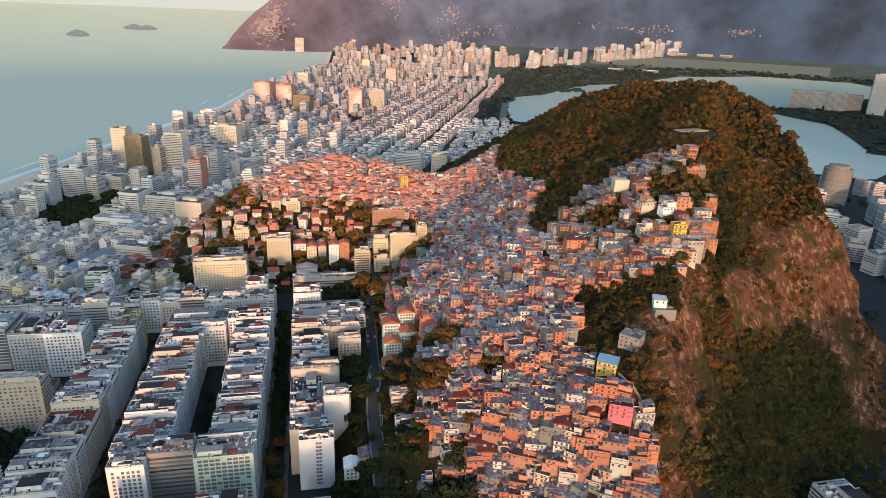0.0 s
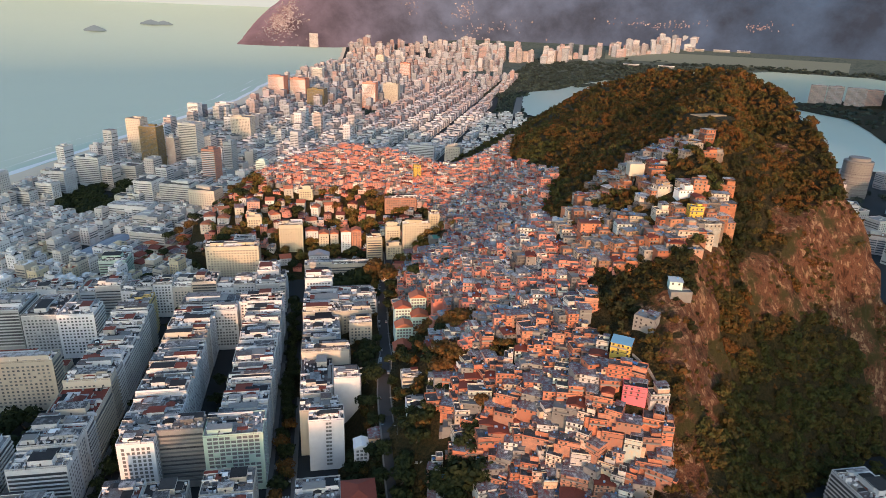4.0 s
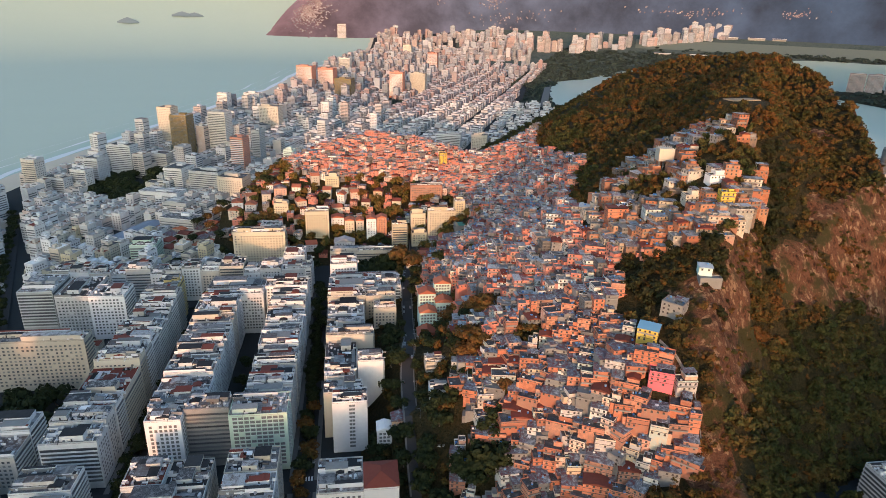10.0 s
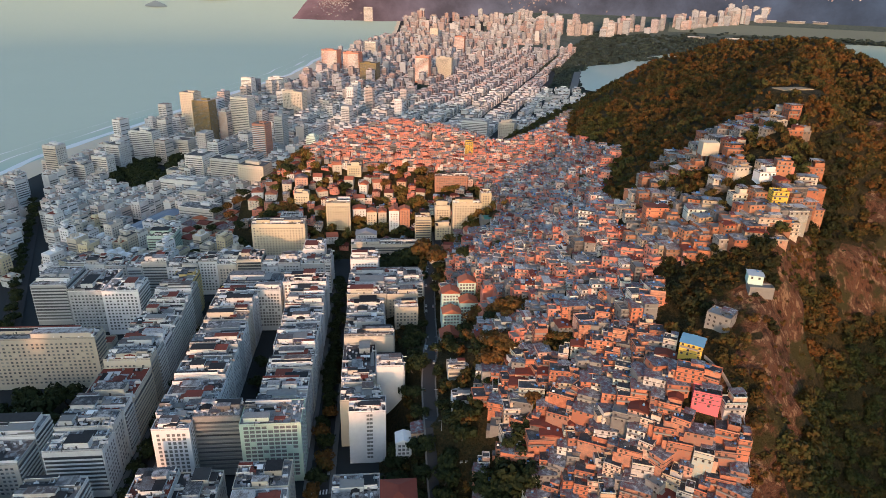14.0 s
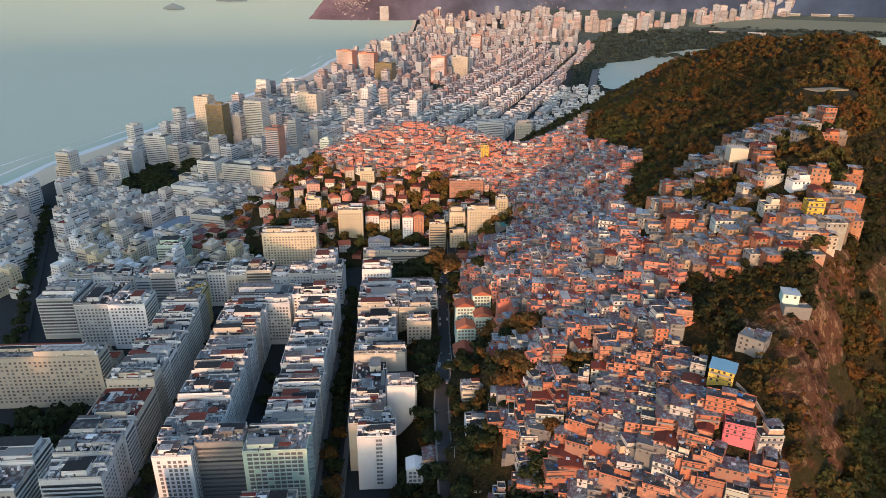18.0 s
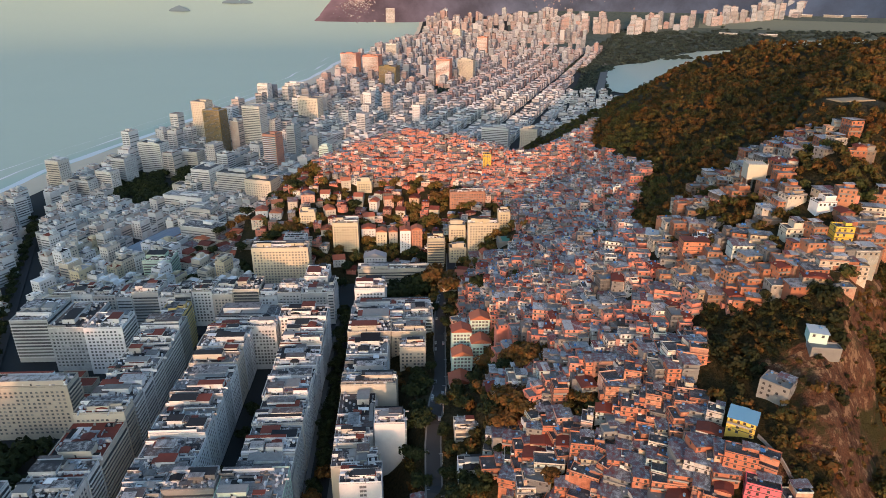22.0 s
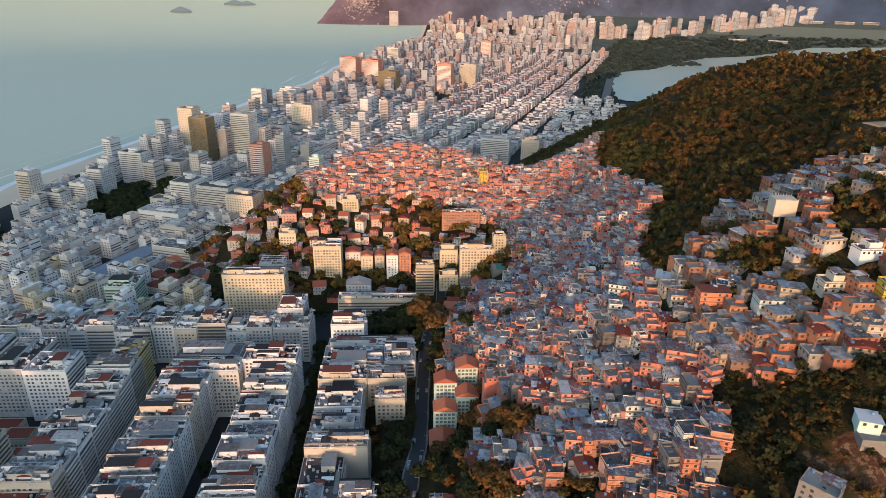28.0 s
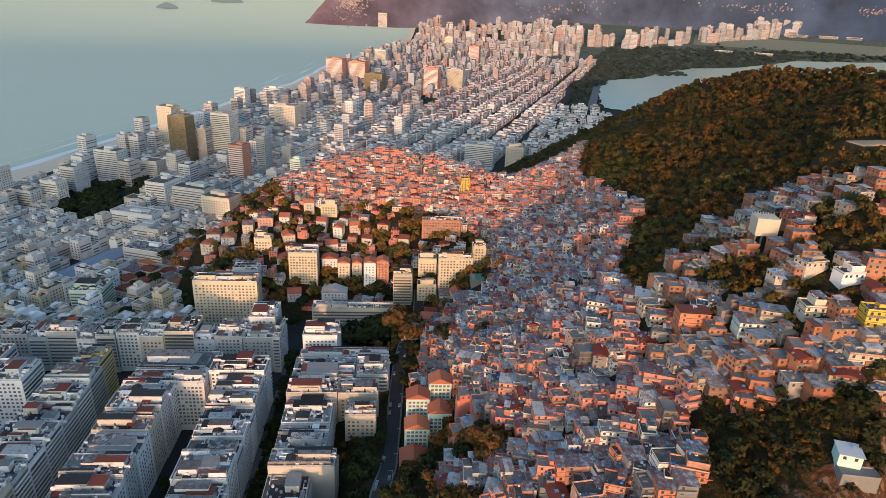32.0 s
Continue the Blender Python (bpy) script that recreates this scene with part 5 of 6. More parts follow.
    if rk == "tin":
        t0, t1 = h + .2, h + r.uniform(.45, 1.1)
        tin_sheets(top, rx0 - .4, w + .4, ry0 - .4, d + .4, *((t0, t1) if r.random() < .5 else (t1, t0)), r)
    elif rk == "clay":
        top.gable(rx0, w, ry0, d, h, 1.3, 0 if near_by else 1)
    else:
        hi = r.choice((.5, .9, .9))
        rim.ring(rx0, w, ry0, d, h, h + hi, .15, mi)
        q = r.random()
        if q < .3:
            room = Shape() if near_by else wall
            xa, ya = w * r.uniform(-.2, .3), d * r.uniform(-.2, .3)
            room.box(xa, w - .3, ya, d - .3, h, h + 2.2, mi, ci)
            if near_by:
                room.make("roof_room", mats, e)
            tin_sheets(top, xa - .3, w, ya - .4, d, h + 2.25, h + 2.5, r)
        elif q < .62:                                 # open shed roof on posts over part of the terrace
            xa, ya = w * r.uniform(-.6, .1), d * r.uniform(-.5, .1)
            tin_sheets(top, xa, w - .1, ya, d - .1, h + 2.1, h + 2.4, r)
            posts = Shape() if near_by else top
            for px, py in ((xa + .15, ya + .1), (w - .35, ya + .1), (xa + .15, d - .35), (w - .35, d - .35)):
                posts.box(px, px + .14, py, py + .14, h, h + 2.2, 0)
            if near_by:
                posts.make("post_frame", STEEL, e)["kind"] = "stuff"
    if floors > 1 and r.random() < .5:                # balcony over the lane
        zb = body - fl * (1 if body > fl * 1.6 else 0)
        if zb > 1:
            ledge, end = (Shape() if near_by else conc), w * r.uniform(.2, 1)
            ledge.box(-w, end, -d - 1.1, -d, zb - .12, zb, 0, under=True)
            ledge.box(-w, end, -d - 1.1, -d - 1.0, zb, zb + .9)
            if near_by:
                ledge.make("balcony", CONCRETE, e)
    bits = Shape() if near_by else conc
    if rk == "flat" or step or not near_by:
        for k in range(r.randint(3, 8)):              # odds and ends on the roof
            bx, by, bs = r.uniform(-w + .6, w - .6), r.uniform(-d + .6, d - .6), r.uniform(.2, .7)
            zb = h if bx > rx0 and by > ry0 else body
            bits.box(bx - bs, bx + bs * r.uniform(.3, 2), by - bs * .5, by + bs * .5, zb, zb + r.uniform(.3, 1.3), r.choice((0, 0, 1, 2, 2, 3)) if near_by else 0)
    if near_by and r.random() < .16:
        sheet = Shape()
        sx, sy = r.uniform(-w * .5, 0), r.uniform(-d * .5, 0)
        sheet.box(sx, sx + r.uniform(1.5, 3.2), sy, sy + r.uniform(1.2, 2.6), h + 1.5, h + 1.58, 0, under=True)
        for px in (sx + .1, sx + 1.3):
            sheet.box(px, px + .08, sy + .1, sy + .18, h, h + 1.5)
        sheet.make("awning", r.choice((BLUE, BLUE, WHITE, TIN, CLAY)), e)
    if near_by and bits.f:
        bits.make("roof_clutter", [CONCRETE, WHITE, DARK, BLUE], e)["kind"] = "stuff"
    tanks = [(r.uniform(rx0 + .8, w - .8), r.uniform(ry0 + .8, d - .8)) for k in range(r.choice((0, 1, 1)) if near_by else r.choice((0, 1, 1, 2)))]
    zt = h + (.1 if rk == "flat" else .9)
    if near_by:
        wall.make("wall", mats, e)
        if rim.f:
            rim.make("parapet", m, e)
        if top.f:
            top.make("roof", roof if roof and not isinstance(roof, str) else (CLAY if rk == "clay" else TIN), e)
        for side, u, z in holes:
            at = {"f": (u, -d, z, 0), "r": (w, u, z, 90), "l": (-w, u, z, -90)}[side]
            share("window", PANE_ME, e, *at)
        for tx, ty in tanks:
            share("lid", LID, share("water_tank", TANK, e, tx, ty, zt))
        return e
    for side, u, z in holes:
        if side == "f":
            hole.face([(u - .6, -d - .05, z), (u + .6, -d - .05, z), (u + .6, -d - .05, z + 1.35), (u - .6, -d - .05, z + 1.35)])
        elif side == "r":
            hole.face([(w + .05, u - .6, z), (w + .05, u + .6, z), (w + .05, u + .6, z + 1.35), (w + .05, u - .6, z + 1.35)])
        else:
            hole.face([(-w - .05, u + .6, z), (-w - .05, u - .6, z), (-w - .05, u - .6, z + 1.35), (-w - .05, u + .6, z + 1.35)])
    for tx, ty in tanks:
        tank.drum(tx, ty, zt, zt + 1.0, .65, 7, r.choice((0, 0, 1)))


r = random.Random(77)
# houses that stand out
for x, y, size, mat, roof, floors, label in (
        (174, 291, (6.8, 3.8), PINK, "flat", 3, "bright pink house at the edge of the cliff"), (177, 319, (6.0, 4.6), YELLOW, BLUE_TIN, 3, "yellow house with a blue metal roof"),
        (198, 331, (6.6, 5.2), CONCRETE, "flat", 3, "grey unfinished house block above the cliff"), (226, 351, (4.2, 3.6), MINT, TIN_PALE, 1, "lone pale green house with tin roof on the rock"),
        (268, 408, (5, 4), YELLOW, "flat", 3, "yellow and white house on the upper slope"), (206, 452, (8, 5), BRICK, CLAY, 4, "long brick house with red roof and arches"),
        (147, 477, (3.5, 5), WHITE, CLAY, 2, "white house with bright red roof"), (129, 890, (5, 4.5), YELLOW, "flat", 6, "tall bright yellow house on the ridge"),
        (155, 470, (3.5, 4), WHITE, "tin", 2, "white gabled house in the crowd"), (226, 432, (7, 5), PAINTED, TIN, 2, "broad house with blue-grey roof"),
        (250, 425, (5, 4.5), CREAM, "flat", 3, "cream house with round corner terrace"), (218, 460, (6, 4), WHITE, TIN, 2, "white house with broad pale roof"),
        (276, 440, (6, 4), WHITE, "flat", 2, "white terrace house on the upper slope")):
    hillside_house(x, y, r, None, mat, roof, floors, size, label)
    TAKEN.append((x, y, size[0] + 1, size[1] + 1, 0))
z = height(226, 346)
e = thing("terrace", 227, 345, z, -10, "pale concrete terrace before the lone house on the rock", "terrace")
s = Shape()
s.box(-7, 7, -3, 3, -6, .6)
s.make("deck", CONCRETE, e)
s = Shape()
s.ring(-7, 7, -3, 3, .6, 1.5, .2)
s.make("parapet", CONCRETE, e)
TAKEN += [(174, 284, 4, 3, 0), (178, 311, 4, 3, 0)]
# white water reservoir
e = thing("water_reservoir", 264, 500, height(264, 500) - 2, -8, "white concrete water reservoir on short columns", "reservoir")
e.scale = (.8, .8, .8)
TAKEN.append((264, 500, 9, 9, 0))
s = Shape()
s.box(-8, 8, -6.5, 6.5, 8, 21, under=True)
s.make("basin", CREAM, e)
for a in range(9):
    for y in (-6.5, 6.3):
        q = Shape()
        q.box(-8 + a * 1.95, -7.6 + a * 1.95, y, y + .3, 21, 22.3)
        q.make("merlon", CREAM, e)
for a in (-7, -2.4, 2.4, 7):
    for b in (-5.5, 5.5):
        q = Shape()
        q.box(a - .5, a + .5, b - .5, b + .5, -3, 8)
        q.make("column", CONCRETE, e)
# the near houses are things of their own; the rest of the slope is one body
cells = []
y_row, j = 250.0, 0
while y_row < 1015:
    wide = 1.2 - .2 * smooth(430, 560, y_row)       # the nearer houses are larger
    x_row = -100 + (3.4 * wide if j % 2 else 0)
    while x_row < 350:
        x, y = x_row + r.uniform(-1.5, 1.5), y_row + r.uniform(-1.3, 1.3)
        gaps = (.22 + .3 * smooth(420, 450, y) + .15 * smooth(255, 300, x)) if inside(x, y, UPPER) else .03
        if houses_at(x, y) and max(height(x + 4, y), height(x, y + 4), height(x, y - 4)) - min(height(x - 4, y), height(x + 4, y), height(x, y - 4)) < (9.5 if inside(x, y, UPPER) else 12.5) and r.random() > gaps:
            cells.append((x, y))
        x_row += 6.9 * wide
    y_row += 6.1 * wide
    j += 1
wooded = []                                        # looser houses below the ridge
for k in range(420):
    x, y = r.uniform(-160, 120), r.uniform(690, 875)
    if height(x, y) > 6 and free(x, y, 4.5) and not inside(x, y, SLOPE) and min(math.hypot(x - a, y - b) for a, b in fine) > 10 and all(math.hypot(x - a, y - b) > 9 for a, b in wooded):
        wooded.append((x, y))
upper_houses = [c for c in cells if inside(*c, UPPER)]
near = sorted(cells, key=lambda c: c[1] + .25 * abs(c[0] - 150))[:236]
chosen = set(near)
bodies = [Shape() for k in range(5)]
for x, y in cells:
    up_there = inside(x, y, UPPER)
    hillside_house(x, y, r, None if (x, y) in chosen else bodies, size=(r.uniform(3.8, 7.4), r.uniform(3.4, 5.4)) if up_there else None, floors=r.choice((1, 2, 2, 2, 3)) if up_there else r.choice((2, 2, 3, 3)) if y > 780 else None)
for x, y in wooded:
    hillside_house(x, y, r, bodies, roof=r.choice(("clay", "clay", "flat", "tin")), size=(r.uniform(3, 6), r.uniform(3, 5)), floors=r.choice((1, 2, 2, 3)))
    TAKEN.append((x, y, 4, 4, 0))
for ob, name, mats, label in ((bodies[0], "hillside_houses", [BRICK_FAR, PAINTED_FAR, CONCRETE_FAR, BRICK_BROWN, PAINTED_DARKER], "crowded orange brick houses covering the hillside"), (bodies[1], "hillside_slabs", [CONCRETE], "concrete floor slabs of the hillside houses"),
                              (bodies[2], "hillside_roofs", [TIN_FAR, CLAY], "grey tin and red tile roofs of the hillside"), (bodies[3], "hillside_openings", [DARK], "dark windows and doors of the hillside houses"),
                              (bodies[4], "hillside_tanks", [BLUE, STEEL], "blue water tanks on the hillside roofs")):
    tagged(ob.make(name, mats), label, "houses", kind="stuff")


# ---- trees ----
def leaf_cloud(rng, lobes, per, spread, size, squash=.75):
    """Corners of many small leaf clumps round a few lobes: array of n x 4 x 3."""
    out = []
    for k in range(lobes):
        a, q = rng.uniform(0, 2 * np.pi), rng.uniform(.15, .75) * spread
        c = np.array([q * np.cos(a), q * np.sin(a), rng.uniform(-.25, .4) * spread])
        rad = rng.uniform(.38, .6) * spread
        n = rng.normal(size=(per, 3))
        n /= np.linalg.norm(n, axis=1)[:, None]
        n[:, 2] = np.abs(n[:, 2]) * np.where(rng.uniform(size=per) < .8, 1, -1)
        p = c + n * rad * rng.uniform(.75, 1.12, (per, 1)) * [1, 1, squash]
        t = n + rng.normal(size=(per, 3)) * .38
        u = np.cross(t, rng.normal(size=(per, 3)))
        u /= np.linalg.norm(u, axis=1)[:, None]
        v = np.cross(t, u)
        v /= np.linalg.norm(v, axis=1)[:, None]
        e = size * rng.uniform(.6, 1.3, (per, 1))
        out.append(np.stack([p - u * e - v * e * .7, p + u * e - v * e * .5, p + u * e * .8 + v * e * .8, p - u * e * .7 + v * e], 1))
    return np.concatenate(out)


def quads_mesh(name, quads, mat):
    n = len(quads)
    me = bpy.data.meshes.new(name)
    me.vertices.add(n * 4)
    me.vertices.foreach_set("co", quads.reshape(-1).astype(np.float32))
    me.loops.add(n * 4)
    me.loops.foreach_set("vertex_index", np.arange(n * 4, dtype=np.int32))
    me.polygons.add(n)
    me.polygons.foreach_set("loop_start", np.arange(0, n * 4, 4, dtype=np.int32))
    me.materials.append(mat)
    me.update(calc_edges=True)
    return me


rng = np.random.default_rng(3)
CROWNS = [leaf_cloud(rng, 8, 17, 1.0, .185) for k in range(6)]
THICK = [leaf_cloud(rng, 9, 60, 1.0, .125) for k in range(4)]
SPARSE = [leaf_cloud(rng, 6, 9, 1.0, .27) for k in range(5)]
DISTANT = [leaf_cloud(rng, 5, 5, 1.0, .40) for k in range(5)]


def forest(name, spots, label, mat, crowns=None):
    """One body of many crowns: spots are x, y, z, radius, height factor."""
    quads = []
    for k, (x, y, z, q, tall) in enumerate(spots):
        c = (crowns or CROWNS)[k % len(crowns or CROWNS)]
        a = k * 2.4
        m = np.array([[math.cos(a), -math.sin(a), 0], [math.sin(a), math.cos(a), 0], [0, 0, tall]])
        quads.append(c @ m.T * q + (x, y, z))
    return tagged(new(name, quads_mesh(name, np.concatenate(quads), mat)), label, "forest", kind="stuff")


def on_hill(x, y):
    i, j = int(round((x - X0) / STEP)), int(round((y - Y0) / STEP))
    if not (0 <= i < NX and 0 <= j < NY):
        return x, y, height(x, y)
    dx_, dy_ = x - gx[j, i], y - gy[j, i]
    return vx[j, i] + dx_, vy[j, i] + dy_, vz[j, i] + height(x, y) - gz[j, i]


CLEFT = [(282, 376), (300, 415), (336, 482), (360, 492), (350, 455), (334, 422), (312, 376)]      # hollow beside the upper houses; its shade is put into darker leaves
# playing field on the upper slope
rows = []
for i in range(-1, 9):
    row_ = []
    for k in range(-1, 14):
        u, v = (min(12, max(0, k)) - 6) * 2.7, (min(7, max(0, i)) - 3.5) * 2.0
        x, y = 362 + u * .978 - v * .208, 558 + u * .208 + v * .978
        rim = i in (-1, 8) or k in (-1, 13)
        row_.append((x, y, 220.3 - (3 if rim else 0)))
    rows.append(row_)
grid_sheet("playing_field", rows, DIRT, "bare sandy playing field on the hill", "field")

r = random.Random(31)
spots, back, town, gully, shady = [], [], [], [], []
for j in range(136):
    for i in range(112):
        x, y = -140 + i * 7.5 + r.uniform(-3, 3), 232 + j * 7.5 + r.uniform(-3, 3)
        z = height(x, y)
        if z < (3 if x > 205 and y < 420 else 12) or not free(x, y, 3):
            continue
        between = inside(x, y, UPPER) and all(math.hypot(x - a, y - b) > 6.8 for a, b in upper_houses)
        if houses_at(x, y) and not between:
            continue
        slope = math.hypot(height(x + 4, y) - z, height(x, y + 4) - z) / 4
        rocky = False
        on_west = x < 190 - (y - 600) * .1 and y < 1000 and not (x > 190 and y < 400)
        if inside(x, y, SLOPE) or inside(x, y, UPPER):
            keep = any(math.hypot(x - a, y - b) < q for a, b, q in GROVES) * .9 + (.9 if between else .03)
        elif on_west:
            keep = .95 if y > 690 and x > -150 else .95 if x > 150 else .6 if x > 45 else .16
            if min(math.hypot(x - a, y - b) for a, b in fine) < 8.5:
                keep = 0
        else:
            n = noise.fractal((x * .022, y * .022, z * .02), 1, 2, 5) + .5 * noise.fractal((x * .05, y * .05, z * .012), 1, 2, 4)
            rocky = bare(x, y, z, slope, n)
            keep = .16 if rocky else .97
            if math.hypot(x - 362, (y - 552) * 1.3) < 25:
                keep = 0
        if x > 520 or y > 960:
            keep *= .6
        in_grove = inside(x, y, SLOPE) or inside(x, y, UPPER)
        for again in range(1 if slope < .85 else 2 if slope < 1.3 else 3):
            if r.random() < keep:
                q = r.uniform(1.0, 2.4) if rocky else r.uniform(3.6, 7.0) if x < 160 and y > 690 else r.uniform(2.5, 4.9)
                px, py = (x, y) if not again else (x + r.uniform(-3, 3), y + r.uniform(-3, 3))
                px, py, pz = on_hill(px, py)
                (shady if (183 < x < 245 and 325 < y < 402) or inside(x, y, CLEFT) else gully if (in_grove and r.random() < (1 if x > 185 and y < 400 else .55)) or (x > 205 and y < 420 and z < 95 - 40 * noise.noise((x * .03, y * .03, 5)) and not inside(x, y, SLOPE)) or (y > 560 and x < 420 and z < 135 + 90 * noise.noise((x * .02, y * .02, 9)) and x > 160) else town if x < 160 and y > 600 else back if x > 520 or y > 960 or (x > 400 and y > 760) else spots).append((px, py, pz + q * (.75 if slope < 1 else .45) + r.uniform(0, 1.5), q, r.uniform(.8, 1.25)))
forest("forest", spots, "dense hillside forest, green and autumn brown", LEAF)
forest("grove", shady, "dark brown grove, and hollow trees darkened for shade", LEAF_SHADY)
forest("gully_woods", gully, "green groves and hollow woods, toned for the hollows' shade", LEAF_DEEP)
brush = []
for k in range(8000):
    x, y = r.uniform(185, 470), r.uniform(225, 560)
    if height(x, y) > 5 and not houses_at(x, y) and free(x, y, 2) and math.hypot(x - 362, y - 556) > 25:
        px, py, pz = on_hill(x, y)
        q = r.uniform(1.0, 2.4)
        if 194 < x < 266 and 270 < y < 352 and r.random() < .8:
            continue
        if noise.noise((x * .05, y * .05, 3)) > -.25 and (x < 300 or noise.noise((x * .03, y * .03, 8)) > .05):
            brush.append((px, py, pz + q * .35, q, .8))
forest("town_woods", town, "green and golden trees on the wooded town slope", LEAF_GOLD)
forest("undergrowth", brush, "low scrub and grass tufts on the rocky slope", LEAF, DISTANT)
forest("forest", back, "dense forest on the far side of the hill", LEAF, SPARSE)

# street and park trees as things of their own
TRUNK = Shape()
for k in range(4):
    TRUNK.drum(.05 * k, .03 * k, k * .12 - .05, k * .12 + .08, .05 - .008 * k, 8)
for k in range(5):
    a = k * 1.26
    b = TRUNK.points([(.14, .09, .42), (.18, .09, .42), (.16, .13, .42), (.16 + .5 * math.cos(a), .1 + .5 * math.sin(a), .9), (.18 + .5 * math.cos(a), .1 + .5 * math.sin(a), .9), (.17 + .5 * math.cos(a), .12 + .5 * math.sin(a), .9)])
    TRUNK.f += [(b, b + 1, b + 4, b + 3), (b + 1, b + 2, b + 5, b + 4), (b + 2, b, b + 3, b + 5)]
    TRUNK.m += [0] * 3
models = []
for k, c in enumerate(THICK):
    for mat, words in ((LEAF_DARK, "dark green leafy tree"), (LEAF_RUST, "rust-brown leafy tree")):
        e = tagged(new("tree"), words + " beside the houses", "tree", "trees of the town")
        TRUNK.make("trunk", BARK, e)
        cr = new("crown", quads_mesh("crown", c + (0.1, 0.05, 1.0), mat))
        cr.parent = e
        models.append(e)
        e.location = (0, 0, -60)
spare = list(models)


def tree(x, y, q, rust=False, z=None):
    k = int(abs(x * 7 + y * 3)) % 4
    m = pose(x, y, (height(x, y) if z is None else z) - .2, 0, 0, (x * 31 + y * 17) % 360)
    ob = copy_thing(models[2 * k + (1 if rust else 0)], m)
    ob.scale = (q, q, q * .95)
    return ob


